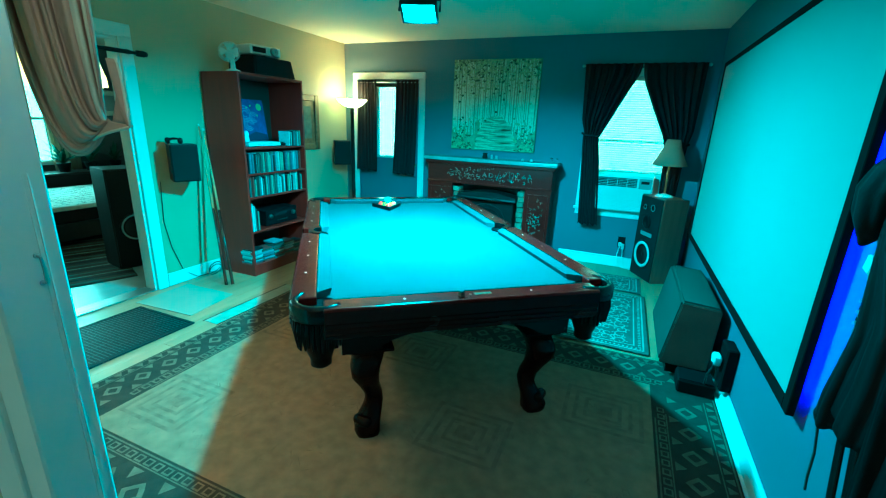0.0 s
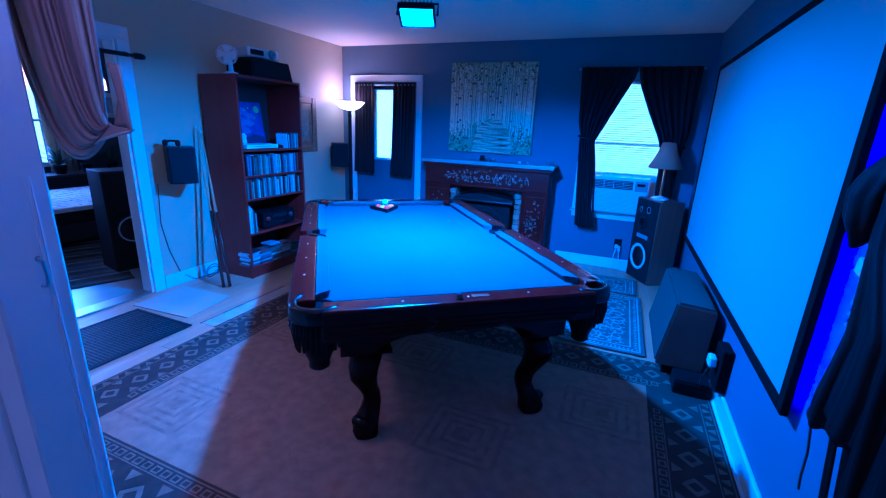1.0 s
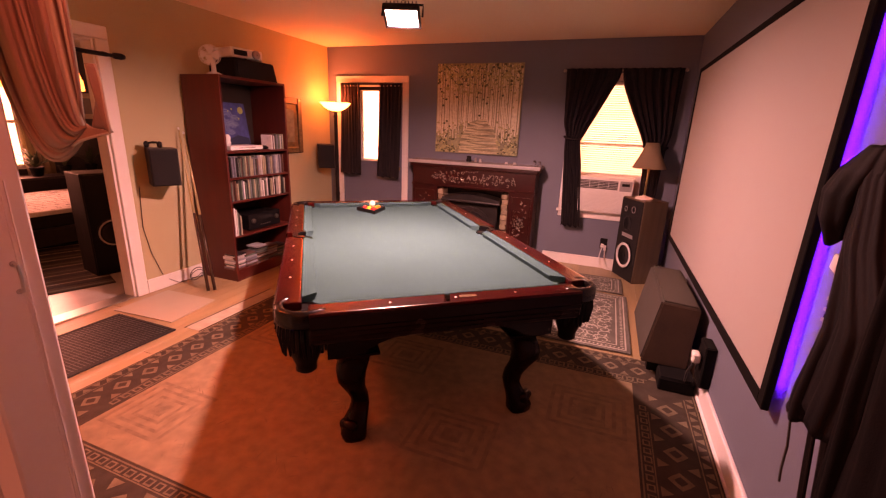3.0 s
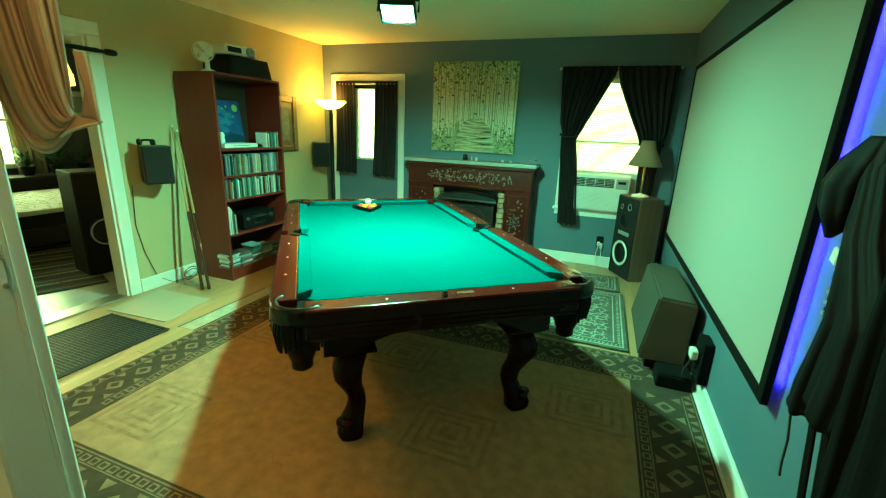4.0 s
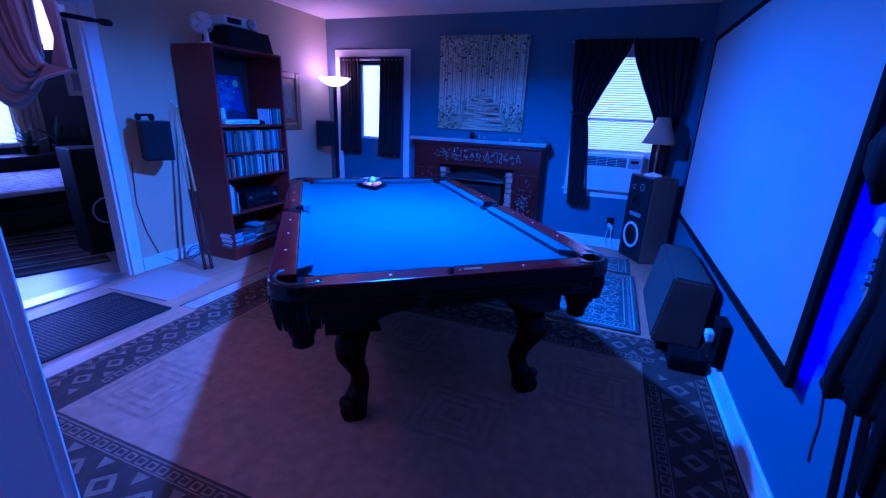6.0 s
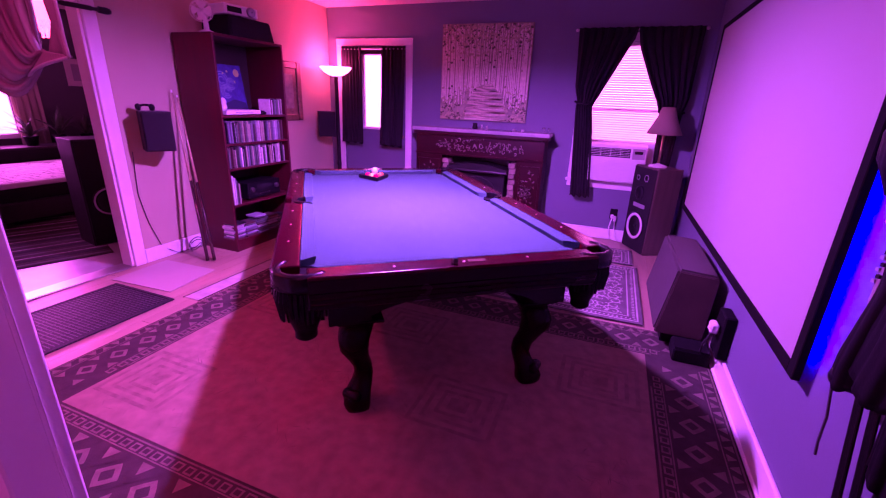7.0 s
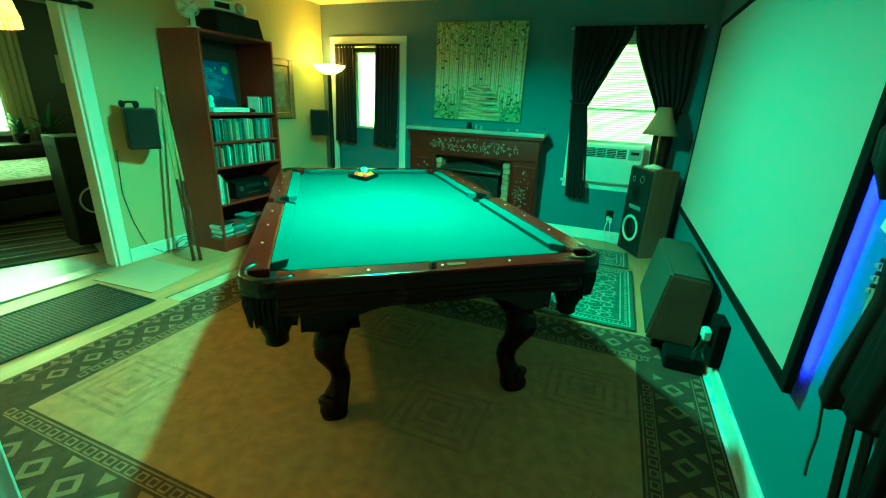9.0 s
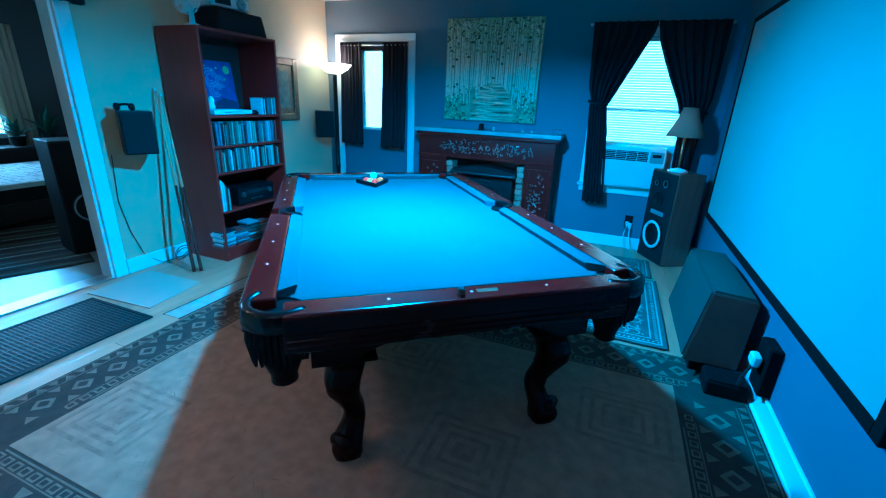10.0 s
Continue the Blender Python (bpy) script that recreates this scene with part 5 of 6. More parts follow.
def hoop(radius, r, z, n=28):
    """A closed round ring about the z axis."""
    bm = bmesh.new()
    loops = [[bm.verts.new(((radius + r * math.cos(b)) * math.cos(a), (radius + r * math.cos(b)) * math.sin(a), z + 0.6 * r * math.sin(b)))
              for b in (2 * math.pi * j / 8 for j in range(8))] for a in (2 * math.pi * k / n for k in range(n))]
    for k in range(n):
        q, w = loops[k], loops[(k + 1) % n]
        for j in range(8):
            bm.faces.new((q[j], w[j], w[(j + 1) % 8], q[(j + 1) % 8]))
    return bm


def driver(x, z, rad, ring, parent):
    d = part("driver", lathe([(rad * 1.0, 0), (rad * 1.0, 0.008), (rad * 0.9, 0.010), (rad * 0.82, 0.004), (rad * 0.4, -0.02), (rad * 0.32, -0.014), (0.0, -0.004)], 26), M_BLACK, parent, smooth=True)
    d.matrix_local = pose(x, -0.143, z, 90)
    if ring:
        part("surround", hoop(rad * 0.80, rad * 0.095, 0.010), ring, d, "pale rubber surround", smooth=True)
        part("dust_cap", lathe([(rad * 0.30, -0.014), (rad * 0.24, -0.004), (rad * 0.1, 0.002), (0.0, 0.003)], 18), M_BLACK, d, smooth=True)


driver(0.0, 0.27, 0.155, M_WHITEPL, tower)
driver(-0.02, 0.62, 0.075, None, tower)
driver(0.06, 0.78, 0.04, M_GREYPL, tower)
driver(-0.08, 0.77, 0.03, M_METAL, tower)
part("port_plate", B((-0.10, 0.10, -0.146, -0.141, 0.47, 0.51), bevel=0.002), M_GREYPL, tower)
tl = thing("table_lamp", pose(1.875, 4.74, 0.8905), "lit table lamp with a flared parchment shade", "table lamp")
part("base", lathe([(0.085, 0), (0.088, 0.012), (0.07, 0.02), (0.03, 0.03), (0.012, 0.04)], 20), M_WHITEPL, tl, smooth=True)
part("stem", lathe([(0.010, 0.03), (0.010, 0.16), (0.014, 0.17), (0.010, 0.18), (0.009, 0.42)], 12), M_BRASS, tl, smooth=True)
bms = bmesh.new()
prof = [(0.165, 0.32), (0.125, 0.40), (0.085, 0.49), (0.062, 0.575)]
rings = [[bms.verts.new((q * math.cos(k * math.pi / 14), q * math.sin(k * math.pi / 14), z)) for k in range(28)] for q, z in prof]
for q, w in zip(rings, rings[1:]):
    for k in range(28):
        bms.faces.new((q[k], q[(k + 1) % 28], w[(k + 1) % 28], w[k])).smooth = True
thick(part("shade", bms, M_SHADE, tl, "flared parchment shade"), 0.002)
part("bulb", lathe([(0.012, 0.40), (0.028, 0.43), (0.026, 0.46), (0.0, 0.475)], 14), glowing("lit_bulb", (1.0, 0.48, 0.22), 16.0), tl, smooth=True)

outlet = thing("wall_outlet", pose(1.55, YF, 0.30), "wall outlet with white plugs and a hanging cord", "outlet")
part("plate", B((-0.04, 0.04, -0.006, -0.001, -0.06, 0.06), bevel=0.002), M_BLACK, outlet)
part("plug", B((-0.03, 0.005, -0.05, -0.006, -0.045, -0.005), bevel=0.005), M_WHITEPL, outlet)
part("plug", B((0.005, 0.035, -0.04, -0.006, -0.08, -0.02), bevel=0.005), M_WHITEPL, outlet)
part("cord", tube([(-0.01, -0.04, -0.04), (-0.03, -0.05, -0.14), (-0.02, -0.06, -0.25), (0.04, -0.07, -0.285), (0.16, -0.09, -0.29)], 0.005, 6), M_WHITEPL, outlet)
part("cord", tube([(0.02, -0.03, -0.07), (0.03, -0.04, -0.18), (0.06, -0.06, -0.27), (0.18, -0.08, -0.292)], 0.005, 6), M_WHITEPL, outlet)

# ---------- subwoofer by the screen ----------
sub = thing("subwoofer", pose(2.0, 3.07, 0), "large black wedge-shaped subwoofer on a low stand", "subwoofer")
part("cabinet", prism([(-0.155, 0.09), (0.125, 0.09), (0.14, 0.515), (-0.085, 0.53)], -0.40, 0.43, "y", bevel=0.016), M_SUB, sub)
# The front's brown tone puts the warm light on it into the colour.
part("front_panel", prism([(-0.150, 0.094), (0.120, 0.094), (0.135, 0.508), (-0.083, 0.524)], -0.420, -0.4005, "y", bevel=0.006), material("warm_lit_vinyl", (0.070, 0.044, 0.032), 0.5, var=0.25, spec=0.3), sub)
part("stand", B((-0.10, 0.13, -0.36, 0.38, 0.0, 0.09), bevel=0.006), M_BLACK, sub)
box = thing("black_adapter_box", pose(2.05, 2.50, 0.0095), "low black power box standing on the rug", "power box")
part("body", B((-0.10, 0.10, -0.02, 0.14, 0, 0.085), bevel=0.008), M_VELVET, box)
part("lid", B((-0.095, 0.095, -0.015, 0.135, 0.085, 0.094), bevel=0.004), M_VELVET, box)
pw = thing("power_adapter", pose(XR, 2.42, 0.28), "white plug adapter on a black wall box with cables", "power adapter")
part("wall_box", B((-0.06, -0.001, -0.06, 0.09, -0.14, 0.12), bevel=0.008), M_VELVET, pw)
part("white_plug", B((-0.11, -0.07, -0.04, 0.03, 0.0, 0.06), bevel=0.008), M_WHITEPL, pw)
part("cable", tube([(-0.09, 0.0, 0.0), (-0.11, 0.03, -0.10), (-0.10, 0.08, -0.20), (-0.08, 0.16, -0.25)], 0.006, 6), M_CABLE, pw)

# ---------- projection screen ----------
scr = thing("projection_screen", pose(0, 0, 0), "large white projection screen in a black velvet frame", "projection screen")
PY0, PY1, PZ0, PZ1 = 1.600, 4.45, 0.603, 2.095
part("fabric", B((2.143, 2.149, PY0 - 0.01, PY1 + 0.01, PZ0 - 0.01, PZ1 + 0.01)), M_SCREEN, scr, "white projection fabric")
fw = 0.035
part("frame_side", B((2.135, 2.162, PY0 - fw - 0.015, PY0, PZ0 - 0.05, PZ1 + fw), bevel=0.003), M_VELVET, scr)
part("frame_side", B((2.135, 2.162, PY1, PY1 + fw * 0.7, PZ0 - 0.05, PZ1 + fw), bevel=0.003), M_VELVET, scr)
part("frame_rail", B((2.135, 2.162, PY0, PY1, PZ0 - 0.05, PZ0), bevel=0.003), M_VELVET, scr)
part("frame_rail", B((2.135, 2.162, PY0, PY1, PZ1, PZ1 + fw), bevel=0.003), M_VELVET, scr)
part("led_strip", B((2.163, 2.169, PY0 - 0.015, PY0, PZ0 + 0.03, PZ1 - 0.05)), M_LED, scr, "glowing blue light strip")
for z in (0.9, 1.8):
    part("wall_bracket", B((2.162, 2.189, 3.9, 3.95, z, z + 0.05)), M_BLACK, scr)

# ---------- floodlight ----------
fl = thing("flood_light", look(FLOOD, (0.48, 1.55, 0.5)) @ Matrix.Scale(0.86, 4), "lit colour floodlight on a ceiling bracket", "flood light")
part("housing", B((-0.125, 0.125, -0.095, 0.095, -0.002, 0.035), bevel=0.006), M_BLACK, fl)
part("glass", B((-0.108, 0.108, -0.078, 0.078, -0.006, -0.002)), M_FLOODFACE, fl, "glowing front glass")
part("rim", B((-0.125, 0.125, -0.095, -0.08, -0.012, -0.002), (-0.125, 0.125, 0.08, 0.095, -0.012, -0.002), (-0.125, -0.11, -0.08, 0.08, -0.012, -0.002), (0.11, 0.125, -0.08, 0.08, -0.012, -0.002)), M_BLACK, fl)
for k in range(9):
    part("fin", B((-0.10 + k * 0.025 - 0.003, -0.10 + k * 0.025 + 0.003, -0.08, 0.08, 0.035, 0.06)), M_BLACK, fl)
part("yoke", tube([(-0.14, 0, 0.01), (-0.14, 0, 0.10), (0.14, 0, 0.10), (0.14, 0, 0.01)], 0.008, 8), M_BLACK, fl)
arm = thing("ceiling_bracket", pose(FLOOD[0], FLOOD[1], 0), "black bracket holding the floodlight under the ceiling", "bracket")
part("arm", tube([(0, 0.02, FLOOD[2] + 0.10), (-0.03, 0.03, 2.30), (-0.06, 0.03, ZC - 0.01)], 0.010, 8), M_BLACK, arm)
part("plate", lathe([(0.05, 0), (0.05, 0.012)], 18, (-0.06, 0.03, ZC - 0.013)), M_BLACK, arm)

# ---------- entrance: casing, drape, hanging lamp ----------
ent = thing("door_3", pose(0, 0, 0), "white painted casing at the wide entrance with a small pull", "doorway", kind="structure")
part("casing_board", B((0.13, 0.25, 0.245, 0.38, 0, ZC), bevel=0.006), M_TRIM, ent)
part("casing_board", B((-0.02, 0.128, 0.235, 0.258, 0, ZC), bevel=0.004), M_TRIM, ent)
for y in (0.3375, 0.3470):
    part("bead", tube([(0.2505, y, 0.0), (0.2505, y, 1.383)], 0.0022, 6), M_TRIM, ent)
part("pull", tube([(0.25, 0.329, 1.197), (0.266, 0.329, 1.195), (0.270, 0.329, 1.165), (0.266, 0.329, 1.132), (0.25, 0.329, 1.13)], 0.0032, 8), M_METAL, ent, "small steel pull")
for z in (1.197, 1.13):
    part("pull_rose", lathe([(0.007, 0), (0.006, 0.003), (0.0, 0.004)], 10), M_METAL, ent).matrix_local = pose(0.2495, 0.329, z, 0, 90)
part("head_board", B((0.25, XR - 0.001, 0.25, 0.38, 2.42, ZC - 0.001), bevel=0.004), M_TRIM, ent)


def drape():
    """Cloth that hangs from a rod and is caught up in a loop: the strands fall and sweep round to the looped corner."""
    left = ((-0.13, 2.46), (-0.045, 1.75), (0.0, 1.19), (0.300, 1.50))
    right = ((0.315, 2.46), (0.310, 1.90), (0.322, 1.62), (0.285, 1.500))

    def strand(s, u, back=0.0):
        p = [(a[0] + (b[0] - a[0]) * s, a[1] + (b[1] - a[1]) * s) for a, b in zip(left, right)]
        w = ((1 - u) ** 3, 3 * u * (1 - u) ** 2, 3 * u * u * (1 - u), u ** 3)
        x, z = sum(k * q[0] for k, q in zip(w, p)), sum(k * q[1] for k, q in zip(w, p))
        ph = 4.3 * s + 0.10 * math.sin(3 * u) + 0.22
        ridge = abs(math.sin(math.pi * ph)) ** 0.75
        f = (0.048 * ridge + 0.008 * math.sin(2 * math.pi * 11 * s + 4 * u)) * (1 - 0.65 * u ** 3) + 0.05 * math.sin(math.pi * s) * (1 - 0.4 * u) - 0.03 - back
        return (x + 0.80 * f + 0.010 * math.cos(math.pi * ph), 0.50 - 0.50 * f, z)
    d = thing("door_drape", pose(0, 0, 0), "oatmeal drape gathered and looped up beside the entrance", "drape")
    thick(part("gathered_cloth", sheet(lambda u, v: strand(0.76 * u, v), 110, 48), M_DRAPE, d, smooth=True), 0.005)
    for k in range(4):
        a0 = 0.76 + 0.06 * k
        thick(part("hem_stripe", sheet(lambda u, v: strand(a0 + 0.06 * u, v), 10, 48), M_DRAPEEDGE if k % 2 == 0 else M_DRAPE, d, smooth=True), 0.005)
    part("hem_cord", tube([strand(1, k / 40) for k in range(41)], 0.005, 6), M_DRAPEEDGE, d, smooth=True)
    part("loop_edge", tube([strand(0, k / 40) for k in range(41)], 0.006, 6), M_DRAPE, d, smooth=True)
    thick(part("back_cloth", sheet(lambda u, v: strand(0.06 + 0.88 * u, v * 0.93, 0.045), 60, 30), M_DRAPE, d, smooth=True), 0.004)

    def flap(u, v):
        """The dark underside beyond the hem: narrow at its top, widest at its foot."""
        return (0.300 + 0.036 * v + 0.085 * u * (1 - v) ** 0.8, 0.512 + 0.012 * math.sin(5 * u + 2 * v), 1.497 + 0.143 * v - 0.008 * u * (1 - v))
    thick(part("corner_flap", sheet(flap, 12, 14), M_DRAPE, d, smooth=True), 0.003)
    part("flap_hem", tube([flap(1, k / 12) for k in range(13)], 0.0032, 6), M_DRAPEEDGE, d, smooth=True)

    def tip(u, v):
        """The turned-up corner under the flap."""
        return (0.235 + 0.148 * u + 0.055 * v * (1 - u), 0.500 - 0.016 * math.sin(3 * u) + 0.01 * v, 1.452 + 0.036 * u + 0.050 * v * (1 - u) + 0.004 * v)
    thick(part("corner_tip", sheet(tip, 14, 8), M_DRAPE, d, smooth=True), 0.004)
    part("tip_hem", tube([tip(k / 10, 0) for k in range(11)], 0.0034, 6), M_DRAPEEDGE, d, smooth=True)
    part("hanging_rod", tube([(-0.14, 0.52, 2.46), (0.42, 0.52, 2.46)], 0.012, 8), M_BLACK, d)


drape()
fringe = thing("hanging_lamp", pose(-0.84, 0.94, 0.03), "warm lit fringed fabric lamp hanging near the entrance", "hanging lamp")
bmf = bmesh.new()
prof = [(0.20, 1.64), (0.185, 1.72), (0.15, 1.82), (0.09, 1.90)]
rings = [[bmf.verts.new((q * math.cos(k * math.pi / 14), q * math.sin(k * math.pi / 14), z)) for k in range(28)] for q, z in prof]
for q, w in zip(rings, rings[1:]):
    for k in range(28):
        bmf.faces.new((q[k], q[(k + 1) % 28], w[(k + 1) % 28], w[k])).smooth = True
thick(part("shade", bmf, M_FRINGE, fringe, "glowing amber shade"), 0.002)
fr = None
for k in range(56):
    a = k * math.pi / 28
    if fr is None:
        fr = part("fringe_tassel", tube([(0, 0, 0), (0, 0, -0.045)], [0.004, 0.006], 5), M_FRINGE, fringe)
    else:
        o = fr
        fr = new("fringe_tassel", o.data)
        fr.parent = fringe
    fr.matrix_local = pose(0.20 * math.cos(a), 0.20 * math.sin(a), 1.64)
part("cord", tube([(0, 0, 1.88), (0, 0, ZC - 0.03)], 0.004, 6), M_BLACK, fringe)
part("ceiling_rose", lathe([(0.05, 0), (0.05, 0.01), (0.02, 0.02)], 16, (0, 0, ZC - 0.051)), M_BLACK, fringe)

# the lobby window behind the entrance
w3 = thing("window_3", pose(XL, 0, 0), "plain white lobby window beside the entrance", "window", kind="structure")
for y0, y1, z0, z1 in ((-1.88, -1.80, 0.9, 2.1), (-0.90, -0.82, 0.9, 2.1), (-1.88, -0.82, 2.1, 2.18), (-1.9, -0.8, 0.84, 0.9)):
    part("frame_bar", B((-0.02, 0.02, y0, y1, z0, z1), bevel=0.004), M_TRIM, w3)

# rod across the west doorway
wr = thing("curtain_rod", pose(-2.10, 1.62, 1.955), "black telescopic rod with knob end over the doorway", "curtain rod")
part("bar", tube([(0, -0.60, 0), (0, 0.52, 0)], 0.012, 10), M_BLACK, wr)
part("sleeve", tube([(0, 0.30, 0), (0, 0.48, 0)], 0.016, 10), M_BLACK, wr)
part("finial", lathe([(0.022, -0.03), (0.024, 0.02), (0.018, 0.045), (0.0, 0.05)], 12), M_BLACK, wr, smooth=True).matrix_local = pose(0, 0.56, 0, -90)
for y in (-0.5, 0.50):
    part("bracket", tube([(0, y, 0), (-0.06, y, 0.02), (-0.105, y, 0.02)], 0.007, 6), M_BLACK, wr)

# ---------- coats on the wall ----------
def garment(name, cx, cy, rows, mat, folds, label):
    """A hanging garment: rows of (height, half depth, half width, shift) from low to high."""
    zs = [r[0] for r in rows]
    def fn(u, v):
        z = zs[0] + (zs[-1] - zs[0]) * v
        hx, hy, sh = (lerp([(r[0], r[k]) for r in rows], z) for k in (1, 2, 3))
        a = 2 * math.pi * u
        f = 1 + 0.13 * math.sin(folds * a + 1.8 * v) * (1 - 0.6 * v) + 0.05 * math.sin(2.7 * folds * a + 6 * v)
        return (cx + hx * f * math.cos(a), cy + sh + hy * f * math.sin(a), z + 0.015 * math.sin(3 * a) * (1 - v))
    ob = part(name, sheet(fn, 72, 30), mat, smooth=True)
    thick(ob, 0.006)
    return ob


coat = thing("hooded_jacket", pose(0, 0, 0), "black hooded jacket hanging from a wall hook", "jacket", "coats on the wall")
for ob in (garment("body", 2.125, 1.08, [(0.80, 0.05, 0.12, 0.04), (0.95, 0.055, 0.11, 0.0), (1.10, 0.055, 0.095, -0.01), (1.28, 0.05, 0.08, 0.09), (1.45, 0.04, 0.06, 0.13), (1.52, 0.02, 0.03, 0.14)], M_JACKET, 6, ""),
           garment("hood", 2.115, 1.295, [(1.27, 0.035, 0.04, 0.02), (1.33, 0.055, 0.085, 0.03), (1.40, 0.06, 0.105, 0.02), (1.46, 0.05, 0.10, -0.02), (1.53, 0.02, 0.05, -0.06)], M_JACKET, 4, ""),
           garment("sleeve", 2.115, 1.17, [(0.76, 0.040, 0.048, 0.045), (0.82, 0.042, 0.05, 0.04), (1.05, 0.04, 0.05, -0.01), (1.30, 0.035, 0.045, 0.03)], M_JACKET, 4, "")):
    ob.parent = coat
part("cuff", lathe([(0.044, 0), (0.048, 0.015), (0.044, 0.03)], 18, (2.115, 1.215, 0.755)), M_BLACK, coat, smooth=True)
coat2 = thing("long_coat", pose(0, 0, 0), "long black coat hanging from a wall hook", "coat", "coats on the wall")
for ob in (garment("body", 2.10, 0.74, [(0.55, 0.07, 0.16, 0.0), (0.9, 0.07, 0.15, 0.01), (1.3, 0.065, 0.13, 0.06), (1.6, 0.05, 0.11, 0.08), (1.70, 0.02, 0.04, 0.08)], M_COAT, 7, ""),
           garment("sleeve", 2.09, 0.92, [(0.70, 0.04, 0.045, 0.0), (1.0, 0.045, 0.05, 0.01), (1.5, 0.04, 0.045, 0.0)], M_COAT, 4, "")):
    ob.parent = coat2
hooks = thing("coat_hooks", pose(0, 0, 0), "dark wall rail with metal coat hooks", "coat hooks")
part("rail", B((XR - 0.022, XR - 0.001, 0.62, 1.32, 1.62, 1.70), bevel=0.004), M_BLACKWOOD, hooks)
for y in (0.72, 0.88, 1.06, 1.24):
    part("hook", tube([(XR - 0.022, y, 1.66), (XR - 0.07, y, 1.64), (XR - 0.085, y, 1.66), (XR - 0.085, y, 1.69)], 0.006, 6), M_METAL, hooks)
for k, (y0, y1) in enumerate(((1.16, 1.06), (1.13, 1.015))):
    ob = part("belt", B((-0.004, 0.004, -0.016, 0.016, 0, 0.34), bevel=0.002), M_LEATHER)
    ob.matrix_world = pose(2.105 + 0.012 * k, y1, 0.46, -14, 0, 0)
    tagged(ob, "black leather strap hanging below the jacket", "belt", "straps below the coats")
lan = thing("lanyard", pose(0, 0, 0), "checked lanyard with keys hanging at the wall", "lanyard")
pts = [(XR - 0.02, 1.30, 1.36), (XR - 0.03, 1.325, 1.22), (XR - 0.03, 1.34, 1.08), (XR - 0.03, 1.345, 0.96), (XR - 0.03, 1.325, 0.88)]
part("strap", tube(pts, [0.006, 0.010, 0.010, 0.010, 0.006], 6), M_GREYPL, lan)
for k in range(6):
    part("check", B((-0.004, 0.004, -0.005, 0.005, -0.005, 0.005)), M_GREYPL if k % 2 else M_BLACK, lan).matrix_local = pose(XR - 0.042, 1.338 + 0.012 * (k % 2), 1.10 - k * 0.017, 0, 0, 20)
part("key_ring", tube([(XR - 0.04, 1.345 + 0.018 * math.cos(k * 0.524), 1.16 + 0.022 * math.sin(k * 0.524)) for k in range(13)], 0.003, 5), M_METAL, lan)
part("tag", B((-0.008, 0.008, -0.02, 0.02, -0.025, 0.025), bevel=0.004), M_WHITEPL, lan).matrix_local = pose(XR - 0.045, 1.36, 1.19, 15, 0, 0)
cord = part("draw_cord", tube([(2.10, 1.27, 0.80), (2.10, 1.25, 0.72), (2.10, 1.22, 0.64), (2.10, 1.215, 0.56), (2.10, 1.205, 0.52)], 0.004, 5), M_CABLE)
tagged(cord, "thin dark cord dangling below the jacket", "cord")

# ---------- the next room ----------
NX = -6.4
NW = (2.30, 3.50, 0.78, 1.98)
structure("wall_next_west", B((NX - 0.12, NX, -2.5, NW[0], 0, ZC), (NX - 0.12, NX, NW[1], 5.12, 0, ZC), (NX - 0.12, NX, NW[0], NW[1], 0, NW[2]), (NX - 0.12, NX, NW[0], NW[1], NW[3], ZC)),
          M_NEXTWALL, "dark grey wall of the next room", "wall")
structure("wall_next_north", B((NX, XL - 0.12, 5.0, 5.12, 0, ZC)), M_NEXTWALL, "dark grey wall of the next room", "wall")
structure("backdrop", B((-7.6, -7.58, 1.4, 4.4, 0.2, 2.6)), M_DAY, "bright daylight outside the next room", "daylight")
w2 = thing("window_2", pose(NX, 0, 0), "bright white-framed window of the next room", "window", kind="structure")
for y0, y1, z0, z1 in ((NW[0] - 0.08, NW[0], NW[2], NW[3]), (NW[1], NW[1] + 0.08, NW[2], NW[3]), (NW[0] - 0.08, NW[1] + 0.08, NW[3], NW[3] + 0.08), (NW[0] - 0.1, NW[1] + 0.1, NW[2] - 0.06, NW[2]),
                       (NW[0], NW[1], 1.36, 1.40), (2.88, 2.92, NW[2], NW[3])):
    part("frame_bar", B((-0.04, 0.02, y0, y1, z0, z1), bevel=0.004), M_TRIM, w2)


def next_curtain(u, v):
    return (NX + 0.06 + 0.02 * math.sin(26 * u), 3.44 + 0.34 * u, 0.5 + 1.65 * v)


ob = part("window_curtain", sheet(next_curtain, 50, 4), sheer("cream_sheer", (0.55, 0.48, 0.36), 0.4), smooth=True)
thick(ob, 0.003)
tagged(ob, "cream curtain beside the next room's window", "curtain")
framed("framed_print", pose(NX + 0.001, 4.40, 1.64, 0, 0, 90), 0.36, 0.36, 0.03, M_PAPER, "small print with a wide pale mount", M_GREYPL, M_PAPER)
bed = thing("day_bed", pose(0, 0, 0), "low daybed with a white patterned quilt", "bed")
part("frame", B((-5.9, -4.35, 2.2, 4.1, 0.05, 0.25), bevel=0.01), M_BLACKWOOD, bed)
part("mattress", B((-5.88, -4.37, 2.22, 4.08, 0.25, 0.42), bevel=0.03, seg=2), M_DARKFAB, bed)
part("quilt", B((-5.90, -4.35, 2.2, 4.1, 0.40, 0.455), bevel=0.02, seg=2), M_BEDWHITE, bed, "white quilt with dark flecks")
bm = bmesh.new()
r = random.Random(5)
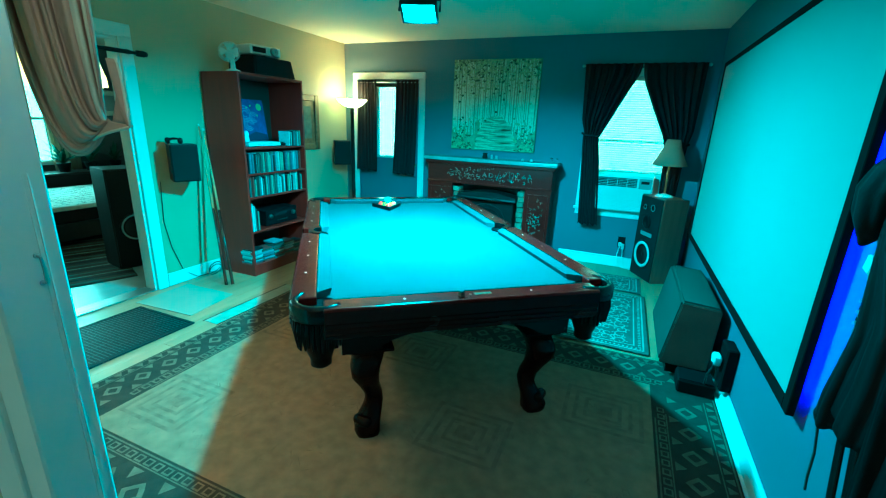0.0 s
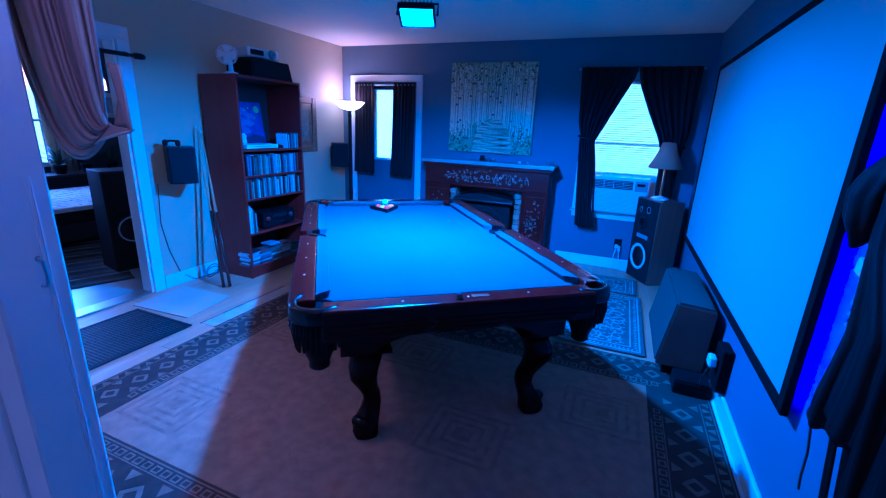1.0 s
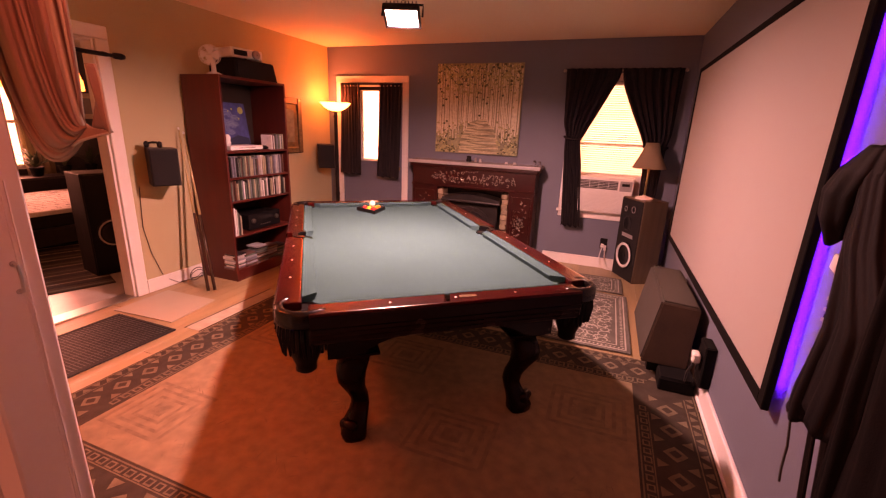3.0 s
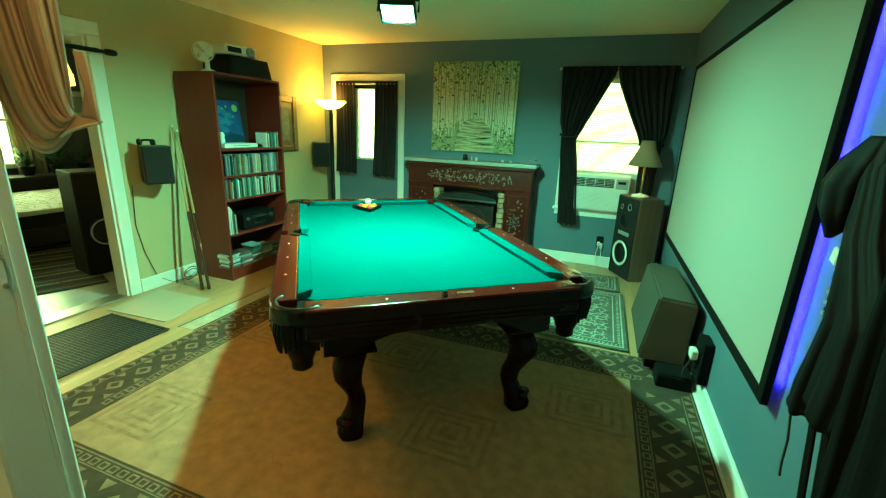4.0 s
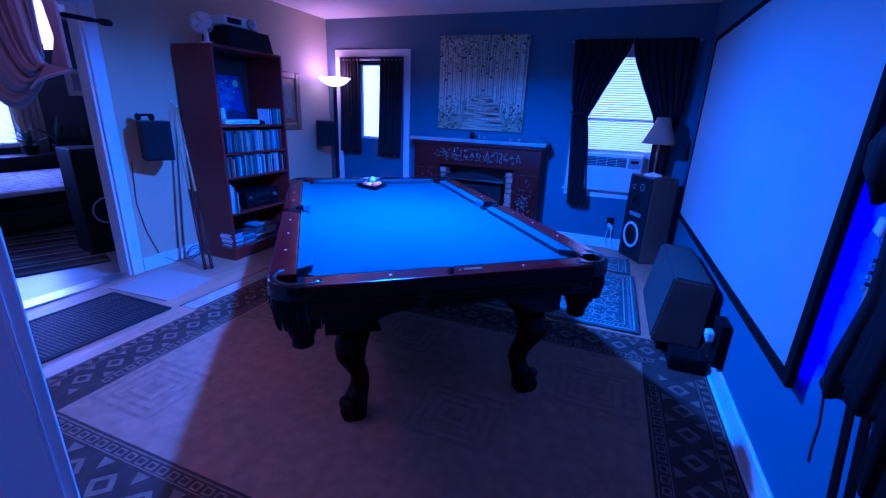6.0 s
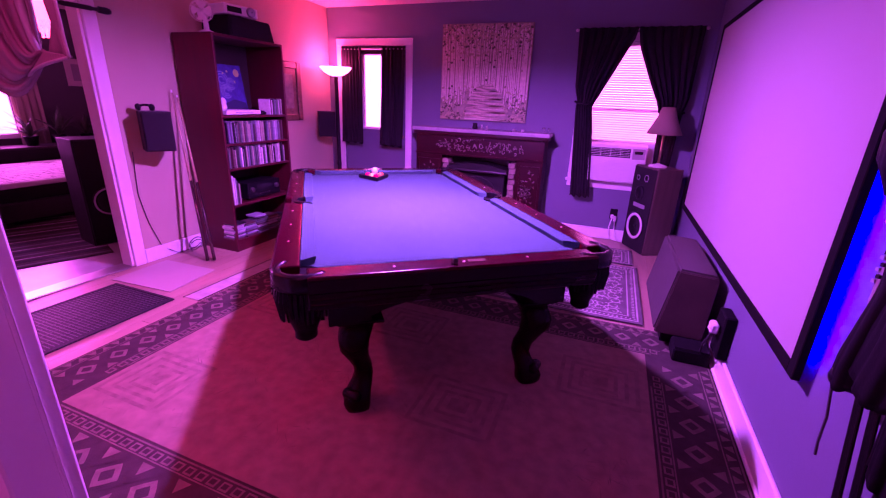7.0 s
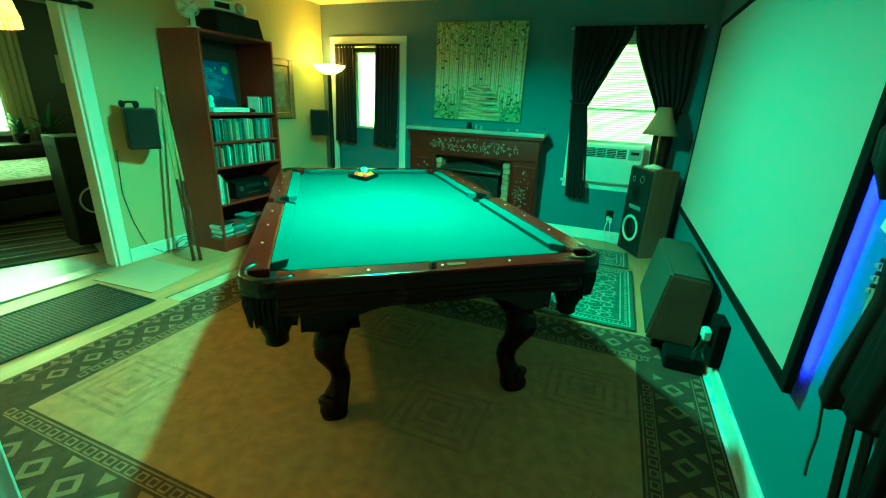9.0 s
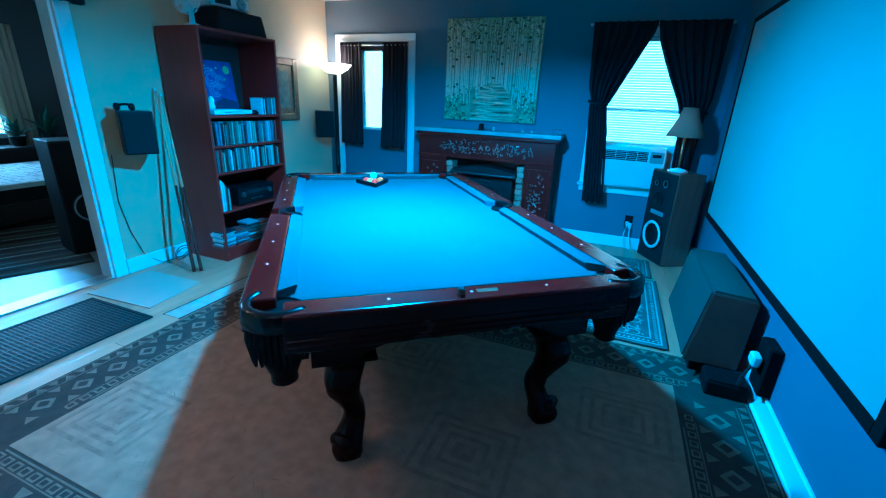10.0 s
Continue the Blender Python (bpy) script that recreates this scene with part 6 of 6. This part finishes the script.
for k in range(260):
    cx, cy, a = r.uniform(-5.85, -4.4), r.uniform(2.25, 4.05), r.uniform(0, 3)
    flat([[(cx + 0.035 * math.cos(a), cy + 0.035 * math.sin(a)), (cx - 0.014 * math.sin(a), cy + 0.014 * math.cos(a)), (cx - 0.035 * math.cos(a), cy - 0.035 * math.sin(a)), (cx + 0.014 * math.sin(a), cy - 0.014 * math.cos(a))]], 0.4565, bm)
tagged(part("fleck_pattern", bm, M_GREYPL, bed), kind="stuff")
for x in (-5.85, -4.4):
    for y in (2.25, 4.05):
        part("leg", B((x - 0.03, x + 0.03, y - 0.03, y + 0.03, -0.012, 0.05)), M_BLACKWOOD, bed)
fleck = bmesh.new()
rnd = random.Random(21)
for i in range(26):             # short woven dashes in rows across the quilt
    for j in range(22):
        x, y = -5.84 + i * 0.058 + rnd.uniform(-0.01, 0.01), 2.26 + j * 0.083 + rnd.uniform(-0.015, 0.015)
        if rnd.random() < 0.8:
            flat([[(x, y), (x + 0.018, y + 0.004), (x + 0.020, y + 0.045), (x + 0.002, y + 0.040)]], 0.4562, fleck)
tagged(part("quilt_fleck", fleck, M_DARKFAB, bed, "dark woven flecks"), kind="stuff")
nr = thing("striped_rug", pose(-4.06, 2.01, -0.011, 0, 0, 158), "dark striped woven rug in the next room", "rug")
part("rug_body", B((-1.12, 1.12, -0.72, 0.72, 0, 0.008), bevel=0.002), M_RUGDARK, nr)
for k in range(22):
    x = -1.08 + k * 0.1
    part("stripe", B((x, x + (0.03, 0.05, 0.012)[k % 3], -0.71, 0.71, 0.0075, 0.0095)), (M_RUGGREY, M_DARKFAB, M_RUGIVORY)[k % 3], nr)
nsp = thing("floor_speaker", pose(-3.17, 2.50, -0.011, 0, 0, 78), "tall black floor speaker in the next room", "speaker")
part("cabinet", B((-0.19, 0.19, -0.16, 0.19, 0, 1.0), bevel=0.005), M_BLACKWOOD, nsp)
part("baffle", B((-0.18, 0.18, -0.172, -0.16, 0.012, 0.985), bevel=0.003), M_BLACK, nsp)
d = part("driver", lathe([(0.14, 0), (0.14, 0.008), (0.12, 0.010), (0.05, -0.018), (0.0, -0.006)], 24), M_BLACK, nsp, smooth=True)
d.matrix_local = pose(0, -0.173, 0.42, 90)
part("surround", hoop(0.122, 0.008, 0.010), M_GREYPL, d)
cab = thing("low_cabinet", pose(0, 0, -0.012), "dark low cabinet crowded with house plants", "cabinet")
part("body", B((-6.3, -5.95, 2.0, 4.6, 0, 0.62), bevel=0.008), M_DARKFAB, cab)
part("top", B((-6.32, -5.93, 1.98, 4.62, 0.62, 0.65), bevel=0.004), M_BLACKWOOD, cab)


def plant(x, y, z, n, size, seed):
    p = thing("potted_plant", pose(x, y, z), "dark leafy house plant in a pot", "plant", "plants in the next room")
    part("pot", lathe([(0.06, 0), (0.085, 0.12), (0.09, 0.13), (0.075, 0.13), (0.07, 0.11)], 14), M_BLACK, p, smooth=True)
    r = random.Random(seed)
    for k in range(n):
        a, tilt, ln = r.uniform(0, 6.28), r.uniform(0.15, 0.95), size * r.uniform(0.6, 1.1)
        def leaf(u, v):
            s = v * ln
            w = 0.16 * ln * math.sin(math.pi * min(1, 0.12 + v * 0.9)) * (u - 0.5)
            rr, h = s * math.sin(tilt) * (0.6 + 0.5 * v), s * math.cos(tilt) - 0.35 * ln * tilt * v * v
            return (rr * math.cos(a) - w * math.sin(a), rr * math.sin(a) + w * math.cos(a), 0.12 + h)
        thick(part("leaf", sheet(leaf, 2, 7), M_LEAF, p, smooth=True), 0.0015)


for k, (y, s) in enumerate(((2.5, 0.30), (3.0, 0.34), (3.45, 0.42), (3.8, 0.46), (4.15, 0.36), (4.45, 0.5))):
    plant(-6.12, y, 0.638, 16, s, 20 + k)

# ---------- floor planks ----------
plank_mesh = {}
rnd = random.Random(21)
x = XL + 0.004
while x < XR - 0.02:
    y = 0.40
    while y < YF - 0.01:
        ln = min(rnd.choice((1.1, 1.5, 1.9, 2.3)), YF - 0.002 - y)
        if YF - 0.002 - y - ln < 0.3:
            ln = YF - 0.002 - y
        w = min(0.118, XR - 0.002 - x)
        key = (round(ln, 3), round(w, 3))
        if key not in plank_mesh:
            ob = part("plank", B((0.0008, w - 0.0008, 0.0008, ln - 0.0008, -0.0118, 0.0), bevel=0.0012), M_PLANK)
            plank_mesh[key] = ob.data
        else:
            ob = new("plank", plank_mesh[key])
        ob.parent = floor
        ob.matrix_local = pose(x, y, 0)
        y += ln
    x += 0.118
